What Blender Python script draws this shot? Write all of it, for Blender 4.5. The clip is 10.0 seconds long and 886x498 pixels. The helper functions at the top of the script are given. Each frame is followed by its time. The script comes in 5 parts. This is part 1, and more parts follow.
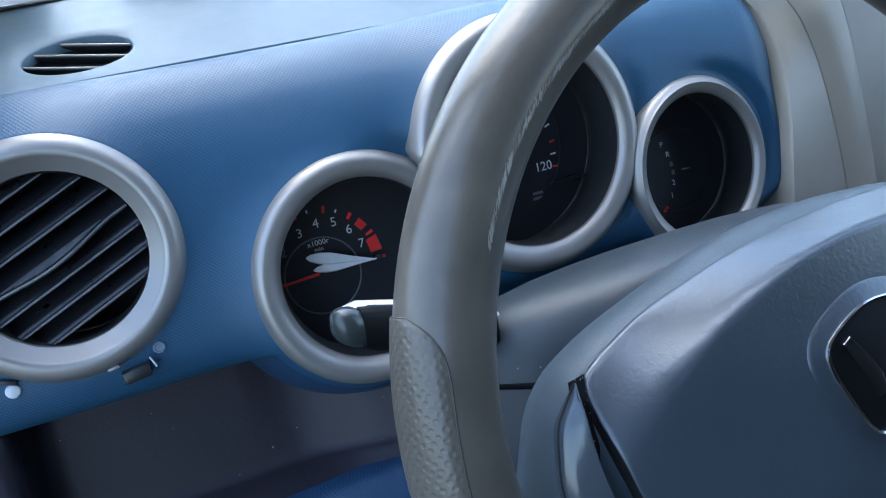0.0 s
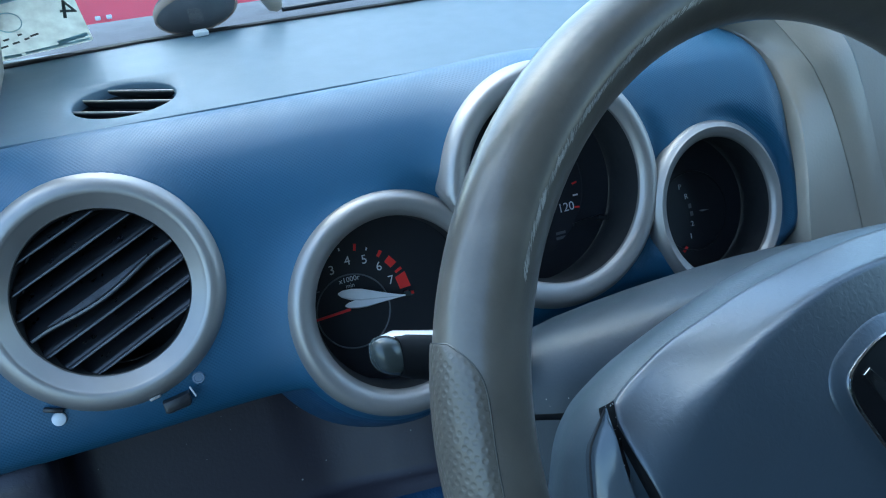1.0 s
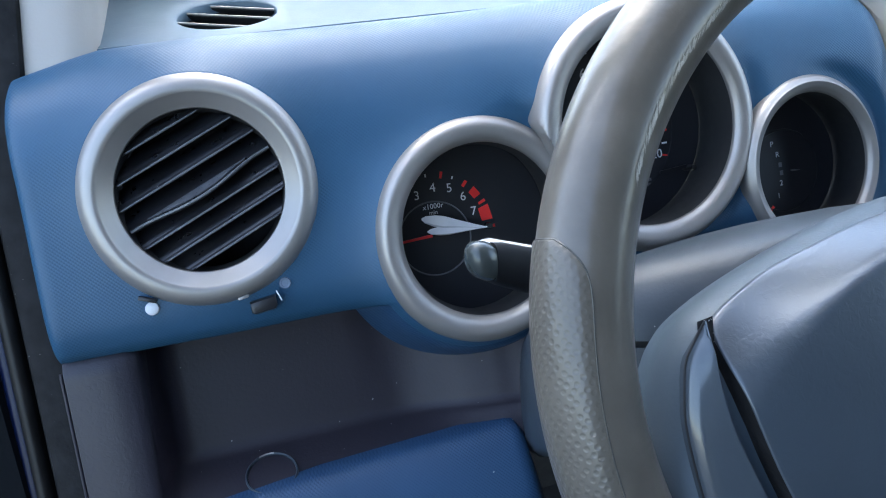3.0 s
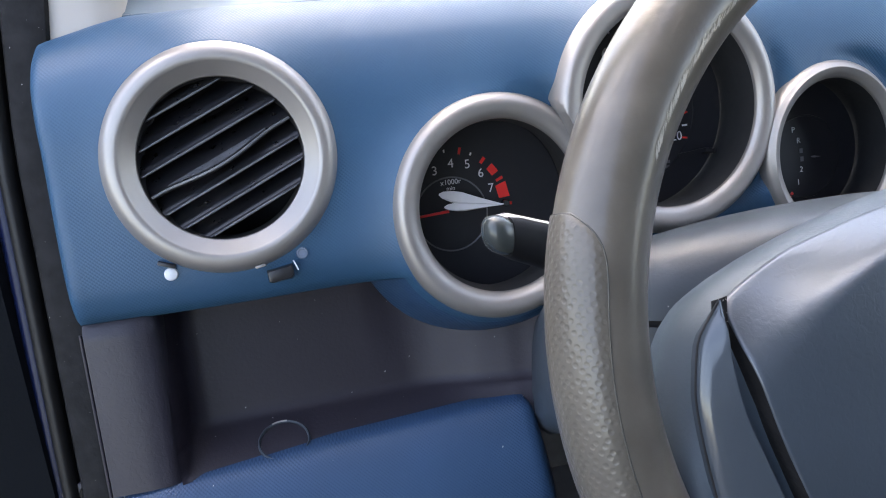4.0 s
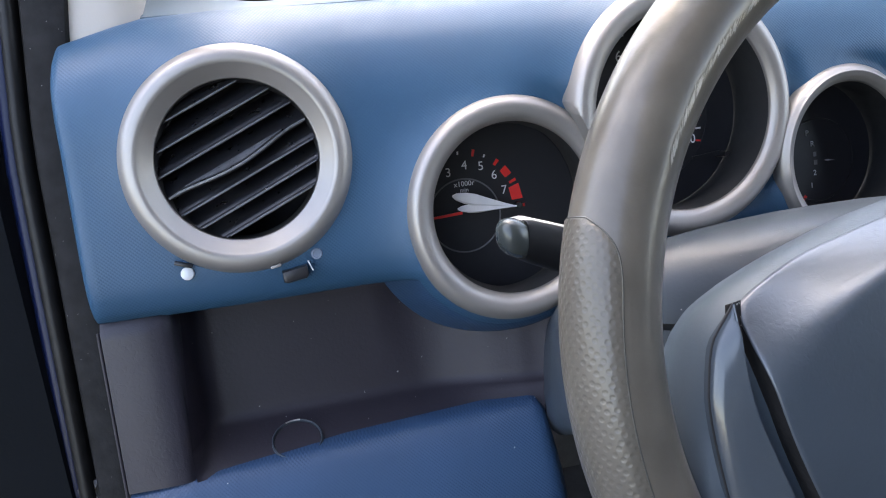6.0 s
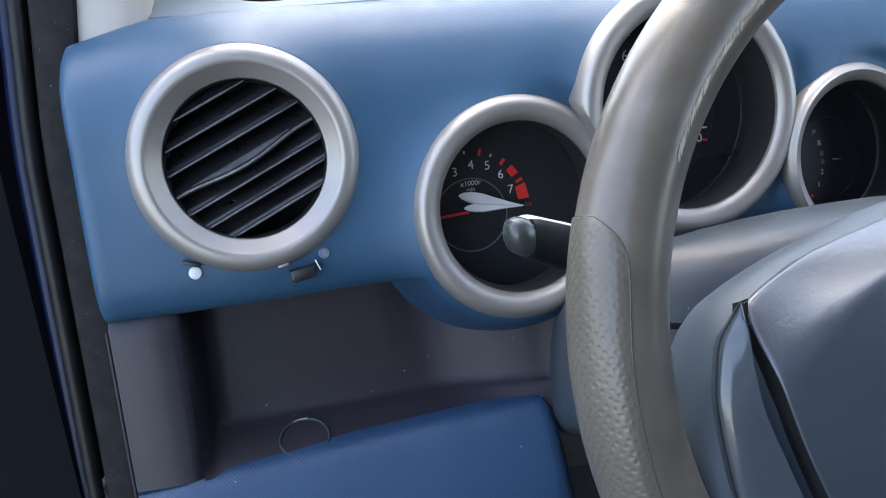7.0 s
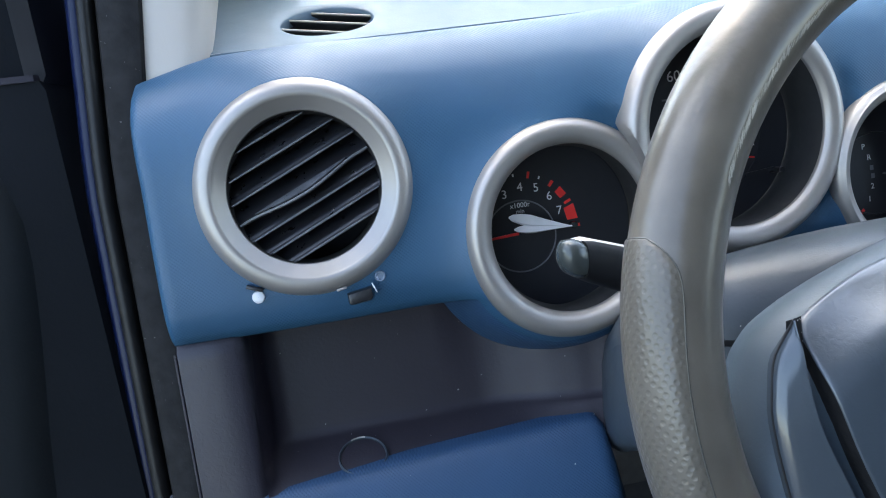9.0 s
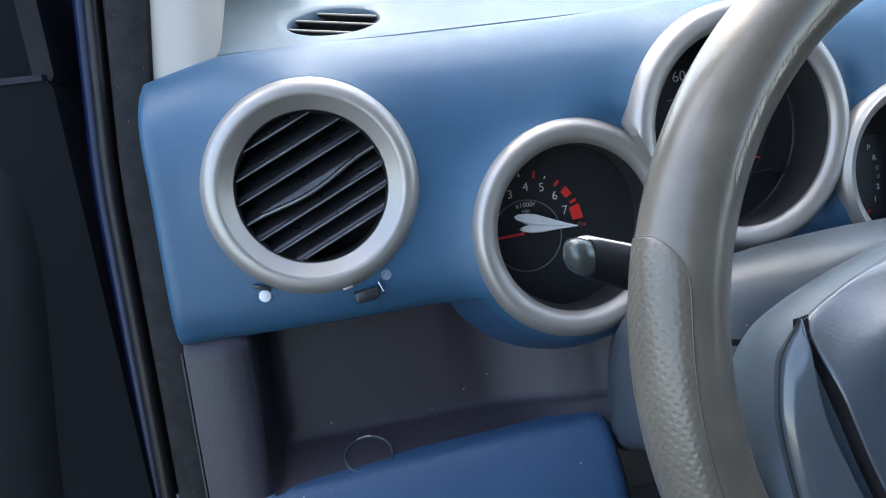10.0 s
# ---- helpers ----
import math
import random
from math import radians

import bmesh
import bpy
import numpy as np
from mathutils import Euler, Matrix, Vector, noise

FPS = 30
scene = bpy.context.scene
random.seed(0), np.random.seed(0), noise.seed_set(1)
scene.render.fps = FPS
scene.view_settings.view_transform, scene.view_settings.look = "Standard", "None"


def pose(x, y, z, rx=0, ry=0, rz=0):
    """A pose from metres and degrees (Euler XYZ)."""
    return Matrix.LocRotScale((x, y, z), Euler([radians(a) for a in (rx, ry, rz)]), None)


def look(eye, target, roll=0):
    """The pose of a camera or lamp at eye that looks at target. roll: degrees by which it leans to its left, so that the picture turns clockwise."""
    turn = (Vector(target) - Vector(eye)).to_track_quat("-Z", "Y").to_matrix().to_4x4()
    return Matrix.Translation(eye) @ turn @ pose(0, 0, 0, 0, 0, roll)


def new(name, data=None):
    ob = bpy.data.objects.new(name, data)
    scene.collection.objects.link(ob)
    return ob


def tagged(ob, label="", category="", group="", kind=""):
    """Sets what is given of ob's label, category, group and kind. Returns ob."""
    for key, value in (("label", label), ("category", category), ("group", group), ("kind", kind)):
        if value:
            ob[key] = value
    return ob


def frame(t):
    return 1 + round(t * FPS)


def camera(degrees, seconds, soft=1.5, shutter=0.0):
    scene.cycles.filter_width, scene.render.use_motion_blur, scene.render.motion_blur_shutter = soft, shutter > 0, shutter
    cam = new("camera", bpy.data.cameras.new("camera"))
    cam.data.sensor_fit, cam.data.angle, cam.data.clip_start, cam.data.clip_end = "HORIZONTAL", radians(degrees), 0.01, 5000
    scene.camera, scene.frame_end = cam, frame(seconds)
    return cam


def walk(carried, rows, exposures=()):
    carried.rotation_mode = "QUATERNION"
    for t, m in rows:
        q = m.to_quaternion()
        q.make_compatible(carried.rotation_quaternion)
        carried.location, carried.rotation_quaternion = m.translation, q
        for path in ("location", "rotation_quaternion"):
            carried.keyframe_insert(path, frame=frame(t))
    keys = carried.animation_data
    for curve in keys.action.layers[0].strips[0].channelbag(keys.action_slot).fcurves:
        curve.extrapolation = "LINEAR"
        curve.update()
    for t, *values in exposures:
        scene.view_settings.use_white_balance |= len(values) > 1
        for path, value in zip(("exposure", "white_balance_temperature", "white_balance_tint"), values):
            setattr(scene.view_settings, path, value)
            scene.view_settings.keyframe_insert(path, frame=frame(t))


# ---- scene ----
cam = camera(59.5, 10.0, soft=1.1)
# seconds, place in metres, turn in degrees
ROWS = [
    (0, 0.0589, -0.4062, 1.2271, 61.16, 5.11, -23.32),
    (0.5, 0.0575, -0.4099, 1.2221, 62.22, 5.14, -23.40),
    (1, 0.0436, -0.4187, 1.2307, 64.66, 5.30, -22.39),
    (1.5, 0.0351, -0.4213, 1.2234, 65.03, 4.77, -20.48),
    (2, 0.0306, -0.4190, 1.2140, 64.93, 3.97, -19.86),
    (2.5, 0.0255, -0.4204, 1.2106, 64.37, 3.60, -19.20),
    (3, 0.0164, -0.4254, 1.2035, 63.69, 2.87, -17.12),
    (3.2, 0.0103, -0.4268, 1.1961, 63.27, 2.14, -16.63),
    (4.3, 0.0150, -0.4288, 1.2027, 62.32, 1.90, -15.26),
    (4.5, 0.0123, -0.4289, 1.1983, 62.37, 1.88, -15.16),
    (5, 0.0059, -0.4294, 1.1964, 62.41, 1.65, -14.71),
    (5.5, 0.0120, -0.4289, 1.2018, 62.39, 1.81, -14.53),
    (5.7, 0.0120, -0.4293, 1.2038, 62.39, 1.81, -14.61),
    (6.8, 0.0095, -0.4309, 1.2038, 62.25, 1.93, -14.51),
    (7, 0.0104, -0.4310, 1.2037, 62.40, 2.02, -14.27),
    (7.5, 0.0081, -0.4386, 1.2183, 63.27, 3.59, -13.05),
    (8, 0.0048, -0.4388, 1.2118, 63.80, 4.03, -12.51),
    (8.5, 0.0011, -0.4391, 1.2089, 63.91, 4.09, -12.33),
    (9, 0.0022, -0.4397, 1.2121, 63.84, 4.27, -11.96),
    (9.5, -0.0000, -0.4401, 1.2102, 63.95, 4.28, -11.89),
    (10, -0.0003, -0.4410, 1.2114, 63.99, 4.28, -11.75),
]
walk(
    cam,
    [(r[0], pose(*r[1:])) for r in ROWS],
    [(0, 2.55, 6140, 7), (0.5, 2.50, 5590, -4), (1, 2.35, 5540, -5), (2.5, 2.70, 5940, 3), (3.2, 2.99, 7000, 11), (4.5, 3.17, 8130, 19), (5.7, 3.17, 8080, 18), (7, 3.03, 7550, 14), (7.5, 2.91, 7350, 10), (8, 2.84, 6760, 6), (8.5, 2.99, 7060, 8), (10, 3.03, 7300, 10)],
)

# ---- light ----
world = bpy.data.worlds.new("sky")
scene.world = world
world.use_nodes = True
wn = world.node_tree.nodes
sky = wn.new("ShaderNodeTexSky")
sky.sky_type, sky.sun_disc = "NISHITA", False
sky.dust_density, sky.ozone_density = 1.2, 1.0
sky.sun_elevation, sky.sun_rotation = radians(56), radians(-14)
world.node_tree.links.new(sky.outputs[0], wn["Background"].inputs[0])
wn["Background"].inputs[1].default_value = 0.15
sun = new("sun", bpy.data.lights.new("sun", "SUN"))
sun.data.energy, sun.data.angle, sun.data.color = 0.36, radians(60), (0.80, 0.92, 1.0)
sun.matrix_world = look((-0.24, 0.97, 1.48), (0, 0, 0))

# ---- materials ----
def material(name, colour, rough=0.5, metal=0.0, vary=0.15, vary_scale=30.0, bump=0.0, bump_scale=400.0, kind="noise", rough_vary=0.08, coat=0.0, bump_dist=0.0004, randomness=0.0, spec=0.5, twist=0.0):
    m = bpy.data.materials.new(name)
    m.use_nodes = True
    nt = m.node_tree
    n, links = nt.nodes, nt.links
    b = n["Principled BSDF"]
    tc = n.new("ShaderNodeTexCoord")
    big = n.new("ShaderNodeTexNoise")
    big.inputs["Scale"].default_value, big.inputs["Detail"].default_value = vary_scale, 6
    links.new(tc.outputs["Object"], big.inputs["Vector"])
    ramp = n.new("ShaderNodeMapRange")
    ramp.inputs["From Min"].default_value, ramp.inputs["From Max"].default_value = 0.3, 0.7
    ramp.inputs["To Min"].default_value, ramp.inputs["To Max"].default_value = 1 - vary, 1 + vary
    links.new(big.outputs["Fac"], ramp.inputs["Value"])
    mul = n.new("ShaderNodeVectorMath")
    mul.operation = "SCALE"
    mul.inputs[0].default_value = colour
    links.new(ramp.outputs[0], mul.inputs["Scale"])
    links.new(mul.outputs[0], b.inputs["Base Color"])
    fine = n.new("ShaderNodeTexNoise")
    fine.inputs["Scale"].default_value, fine.inputs["Detail"].default_value = vary_scale * 6, 4
    links.new(tc.outputs["Object"], fine.inputs["Vector"])
    rr = n.new("ShaderNodeMapRange")
    rr.inputs["To Min"].default_value, rr.inputs["To Max"].default_value = max(0.02, rough - rough_vary), min(1, rough + rough_vary)
    links.new(fine.outputs["Fac"], rr.inputs["Value"])
    links.new(rr.outputs[0], b.inputs["Roughness"])
    b.inputs["Metallic"].default_value = metal
    b.inputs["Specular IOR Level"].default_value = spec
    b.inputs["Coat Weight"].default_value = coat
    b.inputs["Coat Roughness"].default_value = 0.12
    if bump:
        if kind == "noise":
            t = n.new("ShaderNodeTexNoise")
            t.inputs["Detail"].default_value = 3
            t.inputs["Distortion"].default_value = twist
            out = t.outputs["Fac"]
        else:
            t = n.new("ShaderNodeTexVoronoi")
            t.inputs["Randomness"].default_value = randomness
            out = t.outputs["Distance"]
        t.inputs["Scale"].default_value = bump_scale
        if kind == "pits":
            # round pits in a slanted lattice over the unrolled skin
            lay, cup = n.new("ShaderNodeMapping"), n.new("ShaderNodeMapRange")
            lay.inputs["Rotation"].default_value = (0, 0, radians(38))
            t.voronoi_dimensions = "2D"
            cup.inputs["From Min"].default_value, cup.inputs["From Max"].default_value = 0.12, 0.42
            cup.interpolation_type = "SMOOTHSTEP"
            links.new(tc.outputs["UV"], lay.inputs["Vector"])
            links.new(lay.outputs[0], t.inputs["Vector"])
            links.new(out, cup.inputs["Value"])
            out = cup.outputs[0]
        elif kind == "dots":
            # a diamond lattice laid flat on the leaning face
            lay, flatten = n.new("ShaderNodeMapping"), n.new("ShaderNodeMapping")
            lay.inputs["Rotation"].default_value = (radians(-70), 0, 0)
            flatten.inputs["Rotation"].default_value = (0, 0, radians(45))
            flatten.inputs["Scale"].default_value = (1, 1, 0)
            links.new(tc.outputs["Object"], lay.inputs["Vector"])
            links.new(lay.outputs[0], flatten.inputs["Vector"])
            links.new(flatten.outputs[0], t.inputs["Vector"])
        else:
            links.new(tc.outputs["Object"], t.inputs["Vector"])
        bp = n.new("ShaderNodeBump")
        bp.inputs["Strength"].default_value, bp.inputs["Distance"].default_value = bump, bump_dist
        links.new(out, bp.inputs["Height"])
        links.new(bp.outputs[0], b.inputs["Normal"])
    return m


def glass(name, colour=(1, 1, 1), rough=0.0, ior=1.45):
    m = bpy.data.materials.new(name)
    m.use_nodes = True
    b = m.node_tree.nodes["Principled BSDF"]
    b.inputs["Base Color"].default_value = (*colour, 1)
    b.inputs["Roughness"].default_value = rough
    b.inputs["Transmission Weight"].default_value = 1
    b.inputs["IOR"].default_value = ior
    return m


BLUE = material("blue_grained_plastic", (0.019, 0.076, 0.142), 0.46, spec=0.5, vary=0.07, vary_scale=14, bump=0.7, bump_scale=640, kind="dots", bump_dist=0.0003)
BLUE_SOFT = material("blue_lower_plastic", (0.019, 0.054, 0.112), 0.45, spec=0.35, vary=0.08, vary_scale=14, bump=0.9, bump_scale=640, kind="dots", bump_dist=0.0003)
SILVER = material("satin_silver_paint", (0.335, 0.310, 0.288), 0.44, 0.62, vary=0.04, vary_scale=20, bump=0.06, bump_scale=900, rough_vary=0.05)
TOPGREY = material("pale_grey_soft_plastic", (0.094, 0.138, 0.172), 0.5, spec=0.4, vary=0.05, vary_scale=10, bump=0.25, bump_scale=700)
TRAY = material("charcoal_plastic", (0.0215, 0.0178, 0.0245), 0.5, spec=0.35, vary=0.08, vary_scale=15, bump=0.3, bump_scale=500)
TRIMGREY = material("warm_grey_plastic", (0.027, 0.0245, 0.0325), 0.45, spec=0.4, vary=0.06, vary_scale=15, bump=0.5, bump_scale=300, twist=1.2)
STACKGREY = material("pale_warm_grey_plastic", (0.31, 0.275, 0.225), 0.32, vary=0.06, vary_scale=15, bump=0.3, bump_scale=450)
RETURN = material("shaded_flank_brown", (0.045, 0.038, 0.034), 0.45, vary=0.08, vary_scale=15, bump=0.3, bump_scale=450)
COLUMN = material("slate_grey_plastic", (0.030, 0.040, 0.051), 0.45, spec=0.38, rough_vary=0.04, vary=0.07, vary_scale=18, bump=0.25, bump_scale=600)
SHROUD = material("dull_slate_plastic", (0.054, 0.076, 0.096), 0.50, spec=0.45, vary=0.07, vary_scale=18, bump=0.25, bump_scale=700)
BLANK = material("glossy_slate_plastic", (0.062, 0.076, 0.090), 0.2, spec=0.7, vary=0.07, vary_scale=18, bump=0.1, bump_scale=600)
PAD = material("grey_grained_airbag_vinyl", (0.043, 0.056, 0.070), 0.32, spec=1.0, rough_vary=0.0, vary=0.10, vary_scale=18, bump=0.36, bump_scale=300, twist=0.8, bump_dist=0.0004)
LEATHER = material("worn_grey_leather", (0.093, 0.082, 0.067), 0.28, spec=0.55, vary=0.2, vary_scale=45, rough_vary=0.0, bump=0.28, bump_scale=320)
SEAM = material("dark_thread", (0.055, 0.052, 0.046), 0.4, vary=0.2, vary_scale=300)
DIMPLED = material("dimpled_grey_leather", (0.102, 0.090, 0.073), 0.31, rough_vary=0.0, vary=0.10, vary_scale=22, bump=0.24, bump_scale=335, kind="pits", bump_dist=0.0006, randomness=0.35)
BLACK = material("black_plastic", (0.015, 0.015, 0.0165), 0.38, vary=0.2, bump=0.1)
LOUVRE = material("black_louvre_plastic", (0.014, 0.0144, 0.017), 0.30, vary=0.2, bump=0.1, bump_scale=300)
JET = material("jet_black_plastic", (0.009, 0.009, 0.010), 0.5, vary=0.2, spec=0.1)
LIPGREY = material("lit_grip_grey", (0.085, 0.088, 0.098), 0.3, vary=0.25, vary_scale=150)
# paler than the louvres: the glint on their noses is put into the colour
SLAT = material("louvre_edge_highlight", (0.13, 0.132, 0.14), 0.30, vary=0.2, bump=0.1, bump_scale=300)
MATT = material("matt_black", (0.015, 0.015, 0.016), 0.7, vary=0.2)
DIAL = material("charcoal_dial_face", (0.015, 0.015, 0.0185), 0.45, vary=0.1)
WHITE = material("white_print", (0.78, 0.78, 0.78), 0.5, vary=0.03)
DIMPRINT = material("grey_print", (0.16, 0.16, 0.17), 0.5, vary=0.03)
RED = material("red_print", (0.85, 0.035, 0.03), 0.4, vary=0.05)
# near-white base stands in for bright sky reflected in glossy parts
PALEGLINT = material("pale_painted_reflection", (0.95, 0.92, 0.92), 0.22, 0.0, coat=1.0, vary=0.03, vary_scale=120)
CHROME = material("bright_chrome", (0.80, 0.80, 0.80), 0.12, 1.0, vary=0.03, rough_vary=0.04)
WHITEPLUG = material("white_plastic", (0.66, 0.67, 0.68), 0.4, vary=0.03)
CLEARPLUG = material("milky_plastic", (0.17, 0.21, 0.27), 0.25, vary=0.05)
RUBBER = material("black_rubber", (0.015, 0.0145, 0.0152), 0.65, spec=0.15, vary=0.35, vary_scale=90, bump=0.5, bump_scale=220, bump_dist=0.0008)
BEAD = material("smooth_black_rubber", (0.012, 0.0116, 0.0115), 0.45, spec=0.25, vary=0.25, vary_scale=60, bump=0.2, bump_scale=300)
PILLAR = material("beige_grey_pillar_plastic", (0.40, 0.36, 0.32), 0.55, vary=0.04, vary_scale=12, bump=0.3, bump_scale=600)
CARBLUE = material("deep_blue_car_paint", (0.003, 0.008, 0.036), 0.4, 0.0, spec=0.25, vary=0.05, coat=0.05)
DOORTRIM = material("dark_grey_door_trim", (0.0088, 0.0104, 0.0128), 0.55, spec=0.1, vary=0.1, vary_scale=14, bump=0.3, bump_scale=450)
DOORPAD = material("grey_door_pad", (0.011, 0.0135, 0.0155), 0.5, spec=0.3, vary=0.1, vary_scale=14, bump=0.3, bump_scale=450)
STALKCAP = material("smoky_grey_plastic", (0.038, 0.044, 0.042), 0.22, vary=0.08)
HEADLINER = material("beige_headlining", (0.42, 0.375, 0.32), 0.9, vary=0.05, bump=0.4, bump_scale=300)
CARPET = material("dark_carpet", (0.03, 0.03, 0.032), 0.95, vary=0.3, vary_scale=60, bump=0.8, bump_scale=500)
ASPHALT = material("asphalt", (0.07, 0.07, 0.07), 0.9, vary=0.25, vary_scale=3, bump=0.6, bump_scale=60, bump_dist=0.004)
# base lightened to pink: haze of the windscreen is put into the colour
REDPAINT = material("red_car_paint", (0.85, 0.11, 0.15), 0.3, vary=0.04, vary_scale=2, coat=0.6)
TYRE = material("tyre_rubber", (0.02, 0.02, 0.02), 0.8, vary=0.2)
GLASS = glass("clear_glass")
DARKGLASS = material("dark_car_glass", (0.02, 0.022, 0.025), 0.06, vary=0.05, rough_vary=0.02)
STICKER = material("faded_paper_sticker", (0.50, 0.54, 0.50), 0.6, vary=0.5, vary_scale=110)
thin = STICKER.node_tree.nodes.new("ShaderNodeBsdfTranslucent")
thin.inputs["Color"].default_value = (0.80, 0.82, 0.78, 1)
both = STICKER.node_tree.nodes.new("ShaderNodeMixShader")
STICKER.node_tree.links.new(STICKER.node_tree.nodes["Principled BSDF"].outputs[0], both.inputs[1])
STICKER.node_tree.links.new(thin.outputs[0], both.inputs[2])
STICKER.node_tree.links.new(both.outputs[0], STICKER.node_tree.nodes["Material Output"].inputs["Surface"])
TAN = material("tan_faded_plastic", (0.16, 0.12, 0.085), 0.6, vary=0.15, vary_scale=40)
COWL = material("weathered_grey_plastic", (0.085, 0.09, 0.10), 0.7, spec=0.15, vary=0.2, vary_scale=40)
DUST = material("pale_dust", (0.42, 0.41, 0.38), 0.9, vary=0.3, vary_scale=200)
SCUFF = material("scuffed_leather_glint", (0.34, 0.325, 0.295), 0.25, vary=0.25, vary_scale=150)
STICKERBLUE = material("faded_blue_ink", (0.34, 0.52, 0.58), 0.6, vary=0.3, vary_scale=80)
INK = material("dark_ink", (0.08, 0.085, 0.08), 0.6, vary=0.3, vary_scale=80)

# ---- the dashboard's own frame: u along it, v up its face, w out towards the driver ----
LEAN_BACK = radians(20)
FACE_Z = 1.05
DASH = Matrix(((1, 0, 0, 0), (0, math.sin(LEAN_BACK), -math.cos(LEAN_BACK), 0), (0, math.cos(LEAN_BACK), math.sin(LEAN_BACK), FACE_Z), (0, 0, 0, 1)))


def at(u, v, w=0.0):
    return DASH @ Vector((u, v, w))


def curve(x, xs, ys):
    return float(np.interp(x, xs, ys))


def smooth_curve(x, xs, ys):
    """Catmull-Rom through the given places."""
    xs, ys = list(xs), list(ys)
    if x <= xs[0]:
        return ys[0]
    if x >= xs[-1]:
        return ys[-1]
    i = max(j for j in range(len(xs) - 1) if xs[j] <= x)
    t = (x - xs[i]) / (xs[i + 1] - xs[i])
    h = xs[i + 1] - xs[i]
    m0 = (ys[i + 1] - ys[i - 1]) / (xs[i + 1] - xs[i - 1]) if i > 0 else (ys[1] - ys[0]) / (xs[1] - xs[0])
    m1 = (ys[i + 2] - ys[i]) / (xs[i + 2] - xs[i]) if i + 2 < len(xs) else (ys[-1] - ys[-2]) / (xs[-1] - xs[-2])
    return (2 * t**3 - 3 * t**2 + 1) * ys[i] + (t**3 - 2 * t**2 + t) * h * m0 + (-2 * t**3 + 3 * t**2) * ys[i + 1] + (t**3 - t**2) * h * m1


def thing(name, place, label, category, group="", kind=""):
    ob = new(name)
    ob.location = place
    ob.empty_display_size = 0.02
    return tagged(ob, label, category, group, kind)


def root_of(ob):
    p = Vector((0, 0, 0))
    while ob is not None:
        p = p + ob.location
        ob = ob.parent
    return p


def part(name, bm, mat, parent=None, label="", smooth=True, sharp=40, kind=""):
    """Links a bmesh in world places as one mesh under a thing or a part."""
    bmesh.ops.recalc_face_normals(bm, faces=bm.faces[:])
    if parent is not None:
        bm.transform(Matrix.Translation(-root_of(parent)))
    me = bpy.data.meshes.new(name)
    for f in bm.faces:
        f.smooth = smooth
    if smooth:
        for e in bm.edges:
            if len(e.link_faces) == 2 and e.calc_face_angle(0) > radians(sharp):
                e.smooth = False
    bm.to_mesh(me)
    bm.free()
    me.materials.append(mat)
    ob = new(name, me)
    if parent is not None:
        ob.parent = parent
    return tagged(ob, label, "", "", kind)


def lone(name, bm, mat, label, category, kind="", group="", smooth=True, sharp=40):
    """A thing that is one mesh, with its origin at the middle of its base."""
    zs = [v.co for v in bm.verts]
    mid = sum(zs, Vector()) / len(zs)
    mid.z = min(v.z for v in zs)
    bm.transform(Matrix.Translation(-mid))
    ob = part(name, bm, mat, None, "", smooth, sharp)
    ob.location = mid
    return tagged(ob, label, category, group, kind)


def sheet(points):
    """A surface through rows of places."""
    bm = bmesh.new()
    rows = [[bm.verts.new(p) for p in row] for row in points]
    for a, b in zip(rows, rows[1:]):
        for i in range(len(a) - 1):
            bm.faces.new((a[i], a[i + 1], b[i + 1], b[i]))
    return bm


def loft(rings, caps=(False, False), bm=None, close=False):
    """A skin over closed rings of equal count. close: joins the last ring to the first."""
    bm = bm or bmesh.new()
    rows = [[bm.verts.new(p) for p in ring] for ring in rings]
    pairs = list(zip(rows, rows[1:])) + ([(rows[-1], rows[0])] if close else [])
    for a, b in pairs:
        for i in range(len(a)):
            j = (i + 1) % len(a)
            bm.faces.new((a[i], a[j], b[j], b[i]))
    if caps[0]:
        bm.faces.new(rows[0][::-1])
    if caps[1]:
        bm.faces.new(rows[-1])
    return bm


def turned(profile, m, n=96, start=0.0, sweep=360.0, caps=(False, False)):
    """A profile of (radius, height) turned about the z axis of m."""
    full = sweep >= 360
    angles = [radians(start + sweep * i / (n if full else n - 1)) for i in range(n)]
    rows = [[m @ Vector((r * math.cos(a), r * math.sin(a), h)) for a in angles] for r, h in profile]
    return loft(rows, caps) if full else sheet(rows)


def tube(points, radius, n=10, caps=(True, True), flat=1.0, bm=None):
    """A round bar along places; radius may be a list."""
    pts = [Vector(p) for p in points]
    rings = []
    side = None
    for i, p in enumerate(pts):
        d = (pts[min(i + 1, len(pts) - 1)] - pts[max(i - 1, 0)]).normalized()
        if side is None:
            side = d.orthogonal().normalized()
        side = (side - d * side.dot(d)).normalized()
        up = d.cross(side)
        r = radius[i] if isinstance(radius, (list, tuple)) else radius
        rings.append([p + side * (r * math.cos(2 * math.pi * k / n)) + up * (r * flat * math.sin(2 * math.pi * k / n)) for k in range(n)])
    return loft(rings, caps, bm)


def block(m, size, bevel=0.0, segments=2):
    bm = bmesh.new()
    bmesh.ops.create_cube(bm, size=1.0, matrix=Matrix.Diagonal((*size, 1)))
    if bevel:
        bmesh.ops.bevel(bm, geom=bm.edges[:], offset=bevel, segments=segments, profile=0.5, affect="EDGES")
    bm.transform(m)
    return bm


